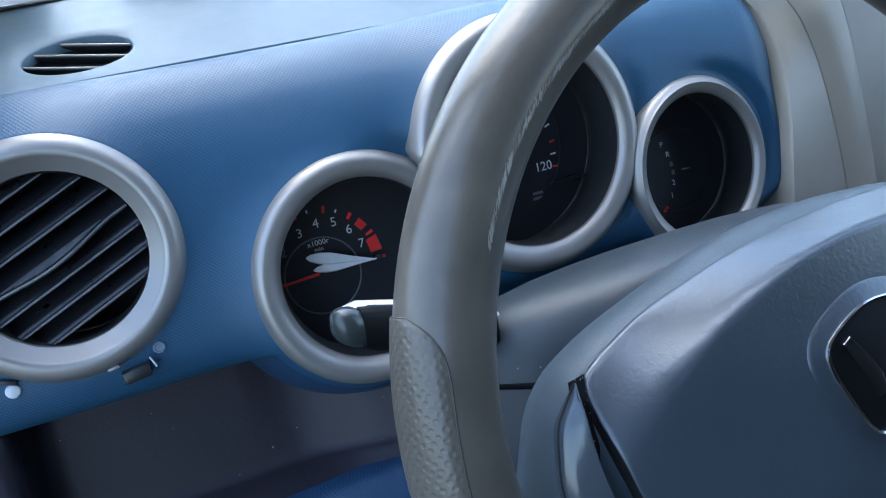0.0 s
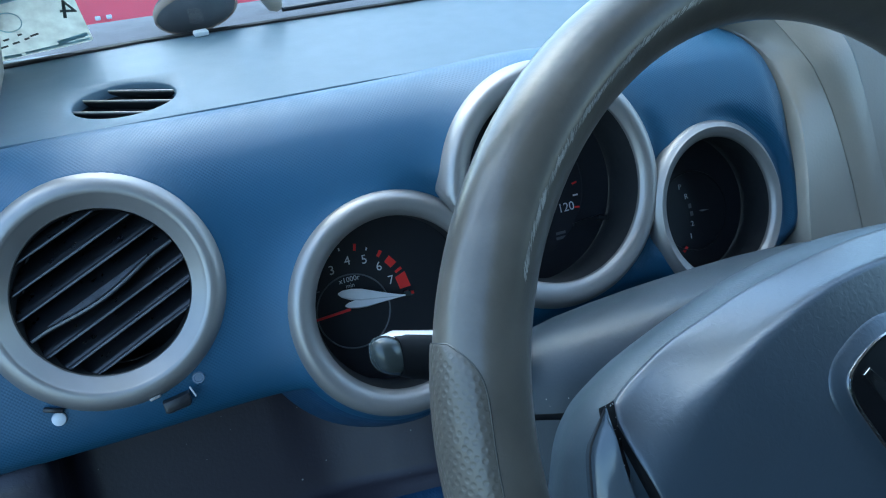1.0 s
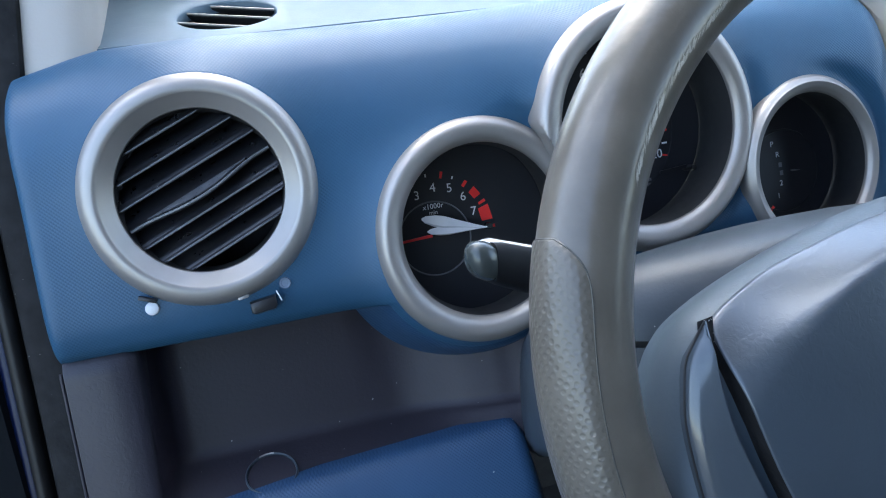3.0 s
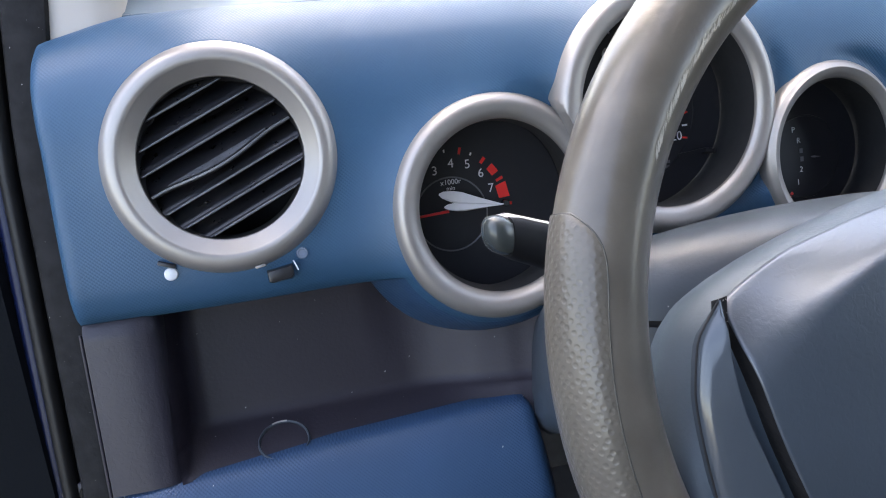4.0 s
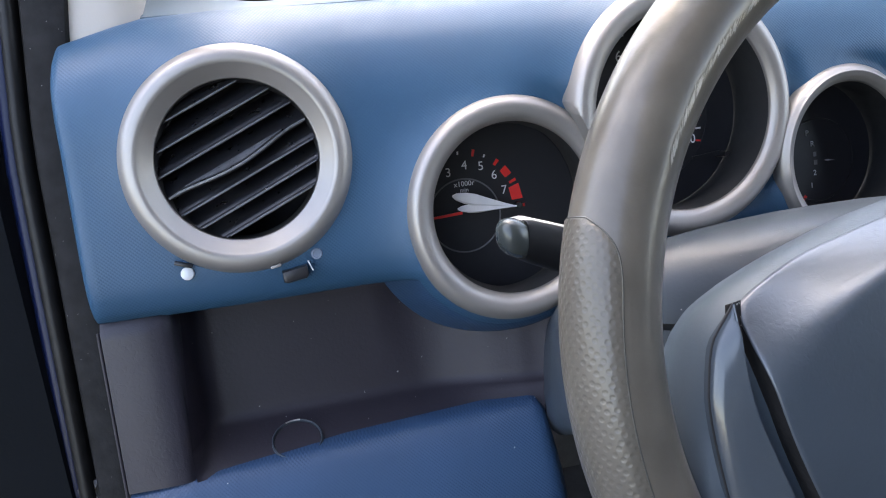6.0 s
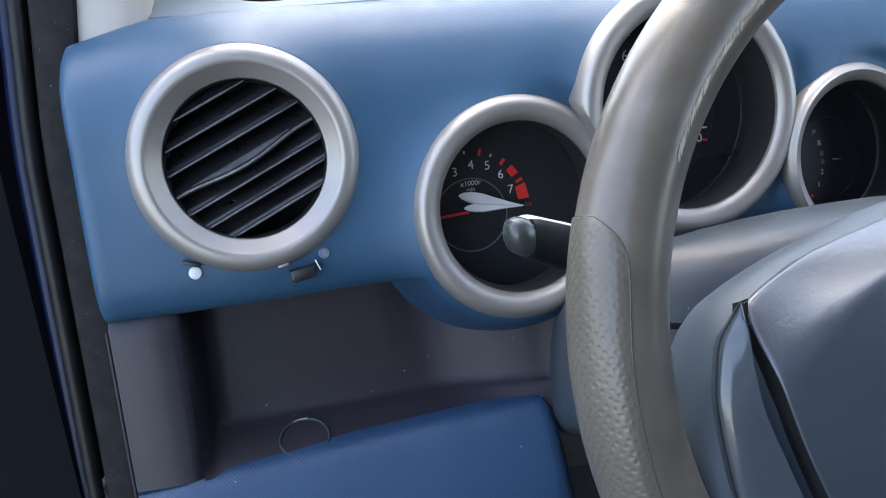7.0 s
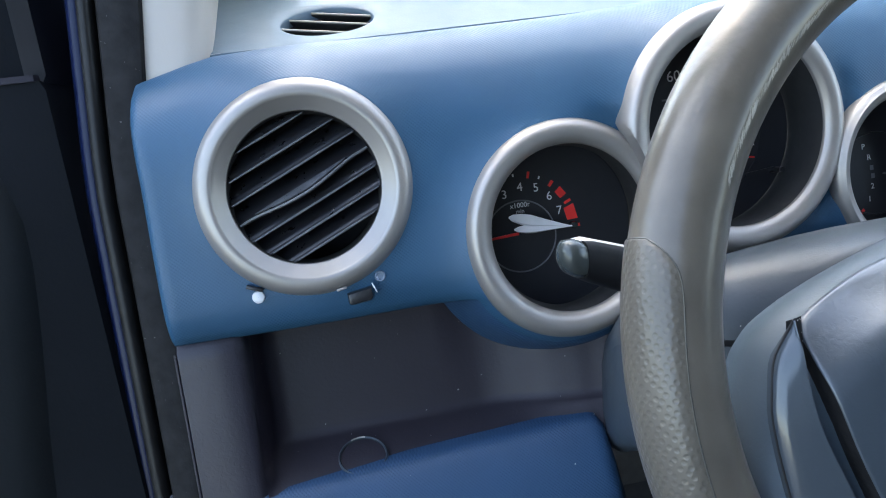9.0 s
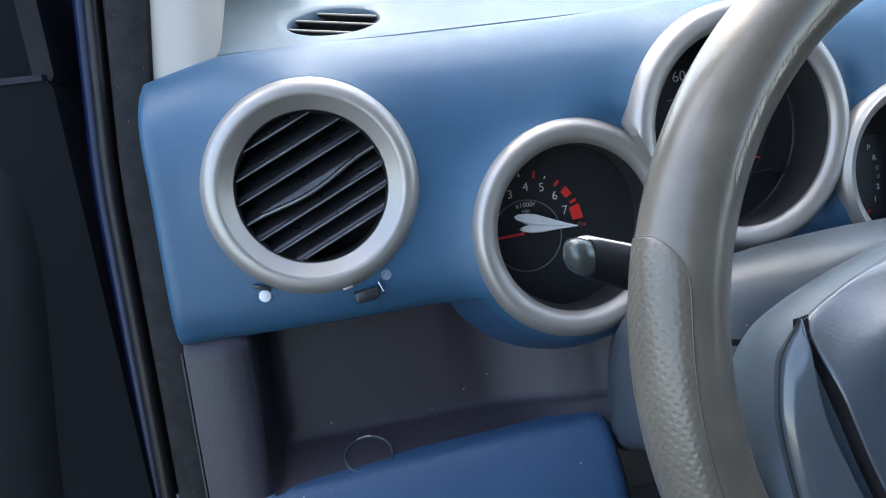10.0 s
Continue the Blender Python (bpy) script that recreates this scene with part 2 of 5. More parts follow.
def slab(outline, m, thick, bevel=0.0, segments=2):
    """An outline in m's xy plane, made thick along its z."""
    bm = bmesh.new()
    low = [bm.verts.new((x, y, 0)) for x, y in outline]
    high = [bm.verts.new((x, y, thick)) for x, y in outline]
    bm.faces.new(low[::-1])
    top = bm.faces.new(high)
    for i in range(len(low)):
        j = (i + 1) % len(low)
        bm.faces.new((low[i], low[j], high[j], high[i]))
    if bevel:
        bmesh.ops.bevel(bm, geom=list(top.edges), offset=bevel, segments=segments, profile=0.5, affect="EDGES")
    bm.transform(m)
    return bm


def letters(name, text, size, m, mat, parent, label="", shear=0.0):
    """Printed characters, a hair thick, middled on m."""
    cu = bpy.data.curves.new(name, "FONT")
    cu.body, cu.size, cu.align_x, cu.align_y, cu.extrude, cu.shear = text, size, "CENTER", "CENTER", 0.0001, shear
    cu.resolution_u = 3
    ob = bpy.data.objects.new(name, cu)
    me = bpy.data.meshes.new_from_object(ob)
    bpy.data.objects.remove(ob)
    bpy.data.curves.remove(cu)
    bm = bmesh.new()
    bm.from_mesh(me)
    bpy.data.meshes.remove(me)
    bm.transform(m)
    return part(name, bm, mat, parent, label, smooth=False)


def flat(u, v, w, turn=0.0):
    """A pose on the dashboard's face, its z towards the driver."""
    return DASH @ pose(u, v, w, 0, 0, turn)


# ---- the fascia ----
RINGS = {  # middle u, v; outer and inner radius; how far the panel flares up to it
    "vent": (-0.001, -0.0015, 0.0651, 0.0445, 0.013),
    "tach": (0.1559, -0.0491, 0.0693, 0.0520, 0.012),
    "speed": (0.2704, -0.0028, 0.0801, 0.0622, 0.016),
    "gear": (0.3940, -0.0450, 0.0612, 0.0484, 0.011),
}
CROWN = {"vent": (0.0200, 0.0124, 0.0), "tach": (0.0204, 0.0140, 5.4), "speed": (0.0235, 0.0190, 4.3), "gear": (0.0147, 0.0095, 6.8)}  # crest and lip height, swing
TOP_U = (-0.0925, -0.089, -0.080, -0.060, -0.045, 0.0, 0.30, 0.425, 0.440, 0.455, 0.465, 0.472, 0.477, 0.480, 0.4815)
TOP_V = (0.070, 0.0765, 0.0790, 0.0845, 0.0875, 0.0885, 0.0880, 0.0870, 0.0850, 0.0805, 0.0745, 0.0640, 0.0480, 0.0250, 0.0000)
FACE_V = (-0.090, -0.084, -0.078, -0.065, -0.040, 0.0, 0.030, 0.055, 0.070, 0.080, 0.0855, 0.088)
FACE_W = (-0.014, -0.004, 0.004, 0.010, 0.0115, 0.0100, 0.0088, 0.0014, -0.0094, -0.0218, -0.0340, -0.050)


RISE = {"vent": 0.66, "tach": 0.66, "speed": 0.56, "gear": 0.56}  # share of the crest that the panel climbs


def fascia_w(u, v, top):
    w = smooth_curve(v + (0.088 - top) * min(1.0, max(0.0, (v + 0.10) / (top + 0.10))) ** 3, FACE_V, FACE_W)
    for key, (cu, cv, ro, ri, reach) in RINGS.items():
        d = max(0.0, math.hypot(u - cu, v - cv) - ro + 0.0025)
        crest, lip, swing = CROWN[key]
        low = -(u - cu) * math.sin(radians(swing))
        # a small fillet climbs to the ring; where the panel stands too high it sinks below the crest
        w += max(0.0, low + RISE[key] * crest - w) * math.exp(-d / reach)
    for key, (cu, cv, ro, ri, reach) in RINGS.items():
        far = math.hypot(u - cu, v - cv) - ro
        crest, lip, swing = CROWN[key]
        cap = -(u - cu) * math.sin(radians(swing)) + (RISE[key] + 0.03 - 0.46 * min(1.0, max(0.0, (-0.0040 - far) / 0.004))) * crest
        w -= max(0.0, w - cap) * math.exp(-((max(0.0, far) / 0.007) ** 2))
    # the right end turns back under the centre trim
    return w - 0.022 * max(0.0, (u - 0.445) / 0.035) ** 2


def fascia_bottom(u):
    cu, cv, ro = RINGS["tach"][:3]
    low = -0.084
    if abs(u - cu) < ro + 0.004:
        low = min(low, cv - math.sqrt((ro + 0.004) ** 2 - (u - cu) ** 2))
    return min(low, curve(u, (0.2, 0.23, 0.33, 0.36), (-0.084, -0.104, -0.104, -0.130)))


def build_fascia():
    dash = thing("dashboard_fascia", at(0.2, -0.1, -0.03), "grained blue plastic dashboard fascia with round openings", "dashboard", kind="structure")
    us = [-0.0925, -0.0922, -0.091, -0.089, -0.086] + [-0.083 + 0.00125 * i for i in range(int(0.5640 / 0.00125) + 1)]
    rows = []
    for i, u in enumerate(us):
        top, low = curve(u, TOP_U, TOP_V), fascia_bottom(u)
        edge = (-0.04, -0.006, -0.003, -0.001, 0)[i] if i < 5 else 0.0
        row = [at(u, low + 0.006, -0.03), at(u, low + 0.001, fascia_w(u, low, top) - 0.006)]
        for j in range(141):
            v = low + (top - low) * j / 140
            out = 0.0022 * min(1.0, max(0.0, (v - 0.015) / 0.05)) * min(1.0, max(0.0, (-0.06 - u) / 0.03))
            row.append(at(u - out, v, fascia_w(u, v, top) + edge))
        last = fascia_w(u, top, top) + edge
        row += [at(u - out, top + 0.0004, last - 0.0014), at(u - out, top + 0.0002, last - 0.0030), at(u - out, top - 0.006, last - 0.006)]
        rows.append(row)
    bm = sheet(rows)
    inv = DASH.inverted()
    gone = []
    for f in bm.faces:
        c = inv @ f.calc_center_median()
        if any(math.hypot(c.x - cu, c.y - cv) < (ro + ri) / 2 for cu, cv, ro, ri, _ in RINGS.values()):
            gone.append(f)
    bmesh.ops.delete(bm, geom=gone, context="FACES")
    part("panel", bm, BLUE, dash, sharp=60)
    cu, cv, ro = RINGS["tach"][:3]
    # deeper blue than the panel: the underside's shade is put into the colour
    part("gauge_pod", turned([(ro - 0.002, 0.008), (ro + 0.004, 0.003), (ro + 0.009, -0.008), (ro + 0.014, -0.022), (ro + 0.020, -0.040)], flat(cu, cv, 0), 60, 172, 190), BLUE_SOFT, dash)
    return dash


build_fascia()


def bezel(name, key, label, depth=-0.036):
    cu, cv, ro, ri, _ = RINGS[key]
    ob = thing(name, at(cu, cv, 0.0), label, "trim ring" if key == "vent" else "gauge")
    mid = (ro + ri) / 2
    top, lip, swing = CROWN[key]
    if key == "vent":
        prof = [(ro - 0.0005, -0.012), (ro, -0.002), (ro - 0.0008, 0.008), (ro - 0.003, 0.0145), (ro - 0.0065, 0.0188), (ro - 0.0105, top), (ri + 0.0078, 0.0195), (ri + 0.0066, 0.0184), (ri + 0.0034, 0.0156), (ri + 0.0005, lip + 0.0006), (ri, lip), (ri - 0.0003, lip - 0.003)]
    else:
        prof = [(ro - 0.0005, -0.012), (ro, -0.002), (ro - 0.0006, 0.40 * top), (ro - 0.0026, 0.74 * top), (ro - 0.0056, 0.94 * top), (mid, top), (ri + 0.0050, top - 0.12 * (top - lip)), (ri + 0.0026, top - 0.38 * (top - lip)), (ri + 0.0010, lip + 0.28 * (top - lip)), (ri, lip), (ri - 0.0003, lip - 0.003)]
    ks = range(len(prof))
    fine = [(smooth_curve(i / 3, ks, [p[0] for p in prof]), smooth_curve(i / 3, ks, [p[1] for p in prof])) for i in range(3 * len(prof) - 2)]
    cs, sn = math.cos(radians(swing)), math.sin(radians(swing))
    seat = flat(cu, cv, 0) @ Matrix(((cs, 0, -sn, 0), (0, 1, 0, 0), (-sn, 0, cs, 0), (0, 0, 0, 1)))
    ring = turned(fine, seat, 144)
    # neighbouring rings meet in a mitre
    for k, (x, y, r, hole, _) in RINGS.items():
        gap = math.hypot(x - cu, y - cv)
        if k != key and gap < r + ro:
            reach = (gap * gap + ro * ro - r * r) / (2 * gap)
            joined = {k, key} == {"tach", "speed"}
            if not joined:
                reach += min(0.012, gap - hole - 0.0006 - reach)
            way = Vector(((x - cu) / gap, (y - cv) / gap, 0))
            cut = bmesh.ops.bisect_plane(ring, geom=ring.verts[:] + ring.edges[:] + ring.faces[:], plane_co=at(cu + way.x * reach, cv + way.y * reach, 0), plane_no=DASH.to_3x3() @ way, clear_outer=True)
            if joined:
                # the end is closed by a wall that stands on the neighbour
                rim = [e for e in cut["geom_cut"] if isinstance(e, bmesh.types.BMEdge)]
                for v in bmesh.ops.extrude_edge_only(ring, edges=rim)["geom"]:
                    if isinstance(v, bmesh.types.BMVert):
                        v.co -= DASH.to_3x3() @ Vector((0, 0, 0.016))
    part("bezel", ring, SILVER, ob, "satin silver ring", sharp=50)
    part("inner_wall", turned([(ri - 0.0003, lip - 0.002), (ri - 0.001, -0.008), (ri + 0.004, depth)], seat), MATT, ob)
    return ob


def arc_tick(cu, cv, r0, r1, deg, half, w):
    """A short printed stroke on a dial, as a thin slab."""
    a, h = radians(deg), radians(half)
    out = [(r0 * math.cos(a - h), r0 * math.sin(a - h)), (r1 * math.cos(a - h), r1 * math.sin(a - h)), (r1 * math.cos(a + h), r1 * math.sin(a + h)), (r0 * math.cos(a + h), r0 * math.sin(a + h))]
    return slab(out, flat(cu, cv, w), 0.0002)


def build_vent():
    ob = bezel("air_vent", "vent", "round air vent with satin silver ring and black louvres", depth=-0.05)
    cu, cv, ro, ri, _ = RINGS["vent"]
    part("backing", turned([(0.0005, -0.0495), (ri + 0.003, -0.0495)], flat(cu, cv, 0), 48), MATT, ob)
    turn = 24.0
    for i in range(-4, 4):
        y = i * (0.0122 if i > 0 else 0.0114) + 0.0058
        front = abs(y - 0.0053)
        if front > ri - 0.004:
            continue
        half = math.sqrt((ri - 0.0012) ** 2 - front**2)
        m = flat(cu, cv, 0.004, turn) @ pose(0, y, -0.0035, 34)
        if i == 0:
            # the middle louvre swells into a lens-shaped finger grip
            steps = 24
            lens = [(half * (1 - 2 * k / steps), 0.0085 + 0.0062 * math.sin(math.pi * min(1.0, max(0.0, (k / steps - 0.12) / 0.80))) ** 1.4) for k in range(steps + 1)]
            slat = slab([(-half, -0.0100), (half, -0.0100)] + lens, m @ pose(0, 0.0012, 0, 90), 0.0030, 0.0009)
            slat = part("handle_slat", slat, LOUVRE, ob)
            # lighter grey slab paints the light falling on the grip's top face
            pad = [(x, d - 0.0008) for x, d in lens[4:22]]
            part("grip_pad", slab([(pad[-1][0], 0.0078), (pad[0][0], 0.0078)] + pad, m @ pose(0, 0.0015, 0, 90), 0.0036, 0.0003), LIPGREY, slat, "lit top face of the grip, its light put into the grey")
            ridge = [m @ Vector((x, 0.0, d + 0.0002)) for x, d in lens]
            part("edge", tube(ridge, 0.0008, 8), SLAT, slat, "front edge with its highlight put into the pale colour")
        else:
            # a blade with a shallow hollow behind its rounded nose
            blade = ((0.0003, -0.0095), (0.0006, -0.0040), (0.0011, 0.0010), (0.0015, 0.0042), (0.0014, 0.0062), (0.0008, 0.0073), (0.0006, 0.0080), (0.0009, 0.0087), (0.0006, 0.0094), (-0.0004, 0.0096), (-0.0009, 0.0088), (-0.0008, 0.0), (-0.0006, -0.0095))
            c, sn = math.cos(radians(34)), math.sin(radians(34))
            slat = part("slat", loft([[m @ Vector((k * math.sqrt(max(1e-6, (ri - 0.0006) ** 2 - (y + yy * c - zz * sn) ** 2)), yy, zz)) for yy, zz in blade] for k in (-1, -0.96, -0.5, 0, 0.5, 0.96, 1)], (True, True)), LOUVRE, ob, sharp=75)
            # pale bead imitates the sky glint along the rounded nose
            part("edge", tube([m @ Vector((x, 0.0001, 0.0092)) for x in (-half + 0.0006, -half * 0.3, half * 0.3, half - 0.0006)], [0.0005, 0.00075, 0.0007, 0.00045], 8), SLAT, slat, "front edge with its highlight put into the pale colour")
    return ob


build_vent()


def bulge_needle(name, a, b, width, mat, ob, w, label="", high=0.55):
    """A tapered blade with a raised spine from a to b on a dial."""
    a, b = Vector(a), Vector(b)
    d = (b - a).normalized()
    s = Vector((-d.y, d.x))
    rings = []
    for t, k in ((0, 0.15), (0.06, 0.6), (0.2, 0.95), (0.35, 1.0), (0.6, 0.62), (0.85, 0.3), (1.0, 0.16)):
        p = a.lerp(b, t)
        h = width * k
        rings.append([at(*(p + s * h), w), at(*(p - s * h * 0.7), w + h * high), at(*(p - s * h), w), at(*p, w - 0.0005)])
    part(name, loft(rings, (True, True)), mat, ob, label, sharp=20)


DIAL_W = -0.034


def build_tach():
    ob = bezel("tachometer", "tach", "round tachometer with silver ring and dark dial")
    cu, cv, ro, ri, _ = RINGS["tach"]
    part("dial_face", turned([(0.0004, DIAL_W), (ri + 0.0038, DIAL_W)], flat(cu, cv, 0), 64), DIAL, ob)
    c = (0.1350, -0.0505)
    part("dial_ring", turned([(0.0235, DIAL_W), (0.0237, DIAL_W + 0.0006), (0.0242, DIAL_W + 0.0006), (0.0245, DIAL_W)], flat(0.1350, -0.0545, 0), 80), DIMPRINT, ob)
    for text, u, v in (("2", 0.1145, -0.0345), ("3", 0.1268, -0.0255), ("4", 0.1380, -0.0220), ("5", 0.1490, -0.0238), ("6", 0.1574, -0.0306), ("7", 0.1632, -0.0412)):
        letters("numeral", text, 0.0082, flat(u, v, DIAL_W + 0.0004), DIMPRINT if text == "2" else WHITE, ob)
    letters("unit_text", "x1000r", 0.0048, flat(0.1365, -0.0338, DIAL_W + 0.0004), WHITE, ob)
    letters("unit_text", "min", 0.0040, flat(0.1362, -0.0378, DIAL_W + 0.0004), WHITE, ob)
    for deg, r0, r1, half, mat in ((112, 0.0350, 0.0385, 1.2, RED), (100, 0.0360, 0.0380, 0.8, WHITE), (84, 0.0350, 0.0395, 1.3, RED), (72, 0.0362, 0.0382, 0.8, WHITE), (58, 0.0350, 0.0395, 1.6, RED), (44, 0.0345, 0.0398, 4.8, RED), (32, 0.0350, 0.0400, 1.4, RED), (20, 0.0330, 0.0405, 7.4, RED), (6, 0.0385, 0.0415, 1.4, RED)):
        part("tick", arc_tick(*c, r0, r1, deg - 9, half, DIAL_W + 0.0003), mat, ob, smooth=False)
    # two near-white lobes shape the sky reflection on the silver needle
    bulge_needle("needle_cover", (0.1262, -0.0402), (0.1665, -0.0518), 0.0038, PALEGLINT, ob, DIAL_W + 0.007, "silver needle cover with its reflection put into near-white")
    bulge_needle("needle_flank", (0.1290, -0.0490), (0.1690, -0.0522), 0.0030, PALEGLINT, ob, DIAL_W + 0.006, "lower lobe of the needle's painted reflection")
    part("needle_tip", slab([(-0.0135, -0.0007), (0.011, -0.0009), (0.011, 0.0009), (-0.0135, 0.0007)], flat(0.1210, -0.0525, DIAL_W + 0.005, 3), 0.0009), RED, ob, "red pointer")
    part("needle_hub", turned([(0.0001, 0.006), (0.0018, 0.006), (0.0023, 0.005), (0.0023, 0)], flat(0.1712, -0.0520, DIAL_W), 20), STALKCAP, ob)
    return ob


def build_speedometer():
    ob = bezel("speedometer", "speed", "large round speedometer with silver ring and dark dial")
    cu, cv, ro, ri, _ = RINGS["speed"]
    part("dial_face", turned([(0.0004, DIAL_W), (ri + 0.0038, DIAL_W)], flat(cu, cv, 0), 64), DIAL, ob)
    letters("numeral", "60", 0.0105, flat(0.2550, 0.0370, DIAL_W + 0.0004), WHITE, ob)
    letters("numeral", "120", 0.0088, flat(0.2985, -0.0235, DIAL_W + 0.0004), WHITE, ob)
    for u, v in ((0.2905, -0.0400), (0.2900, -0.0435)):
        part("caption_bar", block(flat(u, v, DIAL_W + 0.0003), (0.0075, 0.0019, 0.0003)), DIMPRINT, ob, smooth=False)
    for u, v, mat, turn in ((0.3070, -0.0250, RED, -10), (0.3085, -0.0080, RED, 12), (0.3070, 0.0030, WHITE, 20), (0.3075, -0.0165, WHITE, 0), (0.2560, 0.0520, WHITE, 110), (0.2470, 0.0220, DIMPRINT, 0)):
        part("tick", block(flat(u, v, DIAL_W + 0.0003, turn), (0.0040, 0.0012, 0.0003)), mat, ob, smooth=False)
    part("dial_ring", turned([(0.0465, DIAL_W), (0.0468, DIAL_W + 0.0008), (0.0480, DIAL_W + 0.0008), (0.0483, DIAL_W)], flat(0.268, -0.004, 0), 60, -75, 150), DIAL, ob)
    part("reset_pin", tube([at(0.3215, -0.0360, DIAL_W), at(0.3215, -0.0360, DIAL_W + 0.012)], [0.0022, 0.0018], 12), BLACK, ob)
    part("needle", slab([(-0.012, -0.0010), (0.010, -0.0013), (0.010, 0.0013), (-0.012, 0.0010)], flat(0.3110, -0.0355, DIAL_W + 0.004, 4), 0.0012), BLACK, ob)
    return ob


def build_gear_gauge():
    ob = bezel("selector_gauge", "gear", "small round gauge with silver ring and gear letters")
    cu, cv, ro, ri, _ = RINGS["gear"]
    part("dial_face", turned([(0.0004, DIAL_W), (ri + 0.0038, DIAL_W)], flat(cu, cv, 0), 64), DIAL, ob)
    for text, u, v in (("P", 0.3938, -0.0300), ("R", 0.3978, -0.0380), ("2", 0.3990, -0.0590), ("1", 0.3960, -0.0680)):
        letters("letter", text, 0.0056, flat(u, v, DIAL_W + 0.0004), WHITE, ob)
    for u, v in ((0.3995, -0.0455), (0.4000, -0.0515)):
        part("letter_bar", block(flat(u, v, DIAL_W + 0.0003), (0.0026, 0.0034, 0.0003)), DIMPRINT, ob, smooth=False)
    part("tick", block(flat(0.3890, -0.0765, DIAL_W + 0.0003, 40), (0.0050, 0.0022, 0.0003)), RED, ob, smooth=False)
    part("tick", block(flat(0.3845, -0.0255, DIAL_W + 0.0003, 60), (0.0030, 0.0012, 0.0003)), WHITE, ob, smooth=False)
    bulge_needle("needle", (0.4040, -0.0503), (0.4120, -0.0510), 0.0007, DIMPRINT, ob, DIAL_W + 0.005)
    part("dial_ring", turned([(0.0290, DIAL_W), (0.0293, DIAL_W + 0.0006), (0.0299, DIAL_W + 0.0006), (0.0302, DIAL_W)], flat(0.402, -0.050, 0), 60), BLACK, ob)
    return ob


build_tach()
build_speedometer()
build_gear_gauge()

# small fittings under the vent
tab = thing("vent_lever", at(0.021, -0.068, 0.012), "small black plastic lever with a pale edge", "lever")
part("body", slab([(-0.0078, -0.0030), (-0.0062, -0.0041), (0.0050, -0.0043), (0.0066, -0.0028), (0.0070, 0.0028), (-0.0074, 0.0028)], flat(0.0210, -0.0680, 0.010, 8), 0.010, 0.0015), BLACK, tab)
part("edge", block(flat(0.0295, -0.0650, 0.0165, 20), (0.0008, 0.0062, 0.0030), 0.0003), WHITEPLUG, tab, "thin pale edge")
part("catch", block(flat(0.0105, -0.0625, 0.0165, 10), (0.0060, 0.0016, 0.0030), 0.0004), SILVER, tab)
plug = [(0.0001, 0.0024), (0.0022, 0.0023), (0.0034, 0.0017), (0.0037, 0.0008), (0.0037, -0.004)]
lone("screw_plug", turned(plug, flat(-0.0372, -0.0600, fascia_w(-0.0372, -0.0600, 0.088)), 32), WHITEPLUG, "small round white plastic plug in the blue fascia", "plug")
lone("screw_plug", turned([(0.0001, 0.0010), (0.0019, 0.0010), (0.0023, 0.0016), (0.0030, 0.0016), (0.0033, 0.0008), (0.0033, -0.004)], flat(0.0340, -0.0592, fascia_w(0.0340, -0.0592, 0.088)), 32), CLEARPLUG, "small round milky plug in the blue fascia", "plug")
clip = block(flat(-0.0385, -0.0545, 0.0135, -20), (0.0095, 0.0022, 0.005), 0.0005)
lone("vent_clip", clip, BLACK, "small dark clip tucked under the silver ring", "clip")

# ---- the top of the dashboard ----
TOP_RISE = 0.55
EDGE_V, EDGE_W = 0.0885, -0.0500


def on_top(u, back, up=0.0):
    """A place on the dashboard's top: back from its front edge, up from its skin."""
    s = math.hypot(1, TOP_RISE)
    return at(u, EDGE_V + (back * TOP_RISE + up) / s, EDGE_W + (-back + up * TOP_RISE) / s)


def top_pose(u, back, up=0.0, turn=0.0):
    o, x, y = on_top(u, back, up), on_top(u + 1, back, up), on_top(u, back + 1, up)
    x, y = (x - o).normalized(), (y - o).normalized()
    z = x.cross(y)
    return Matrix(((x.x, y.x, z.x, o.x), (x.y, y.y, z.y, o.y), (x.z, y.z, z.z, o.z), (0, 0, 0, 1))) @ pose(0, 0, 0, 0, 0, turn)


OVAL = (0.0315, 0.0455, 0.0335, 0.0295, 12.0)  # middle u, back; half sizes; turn


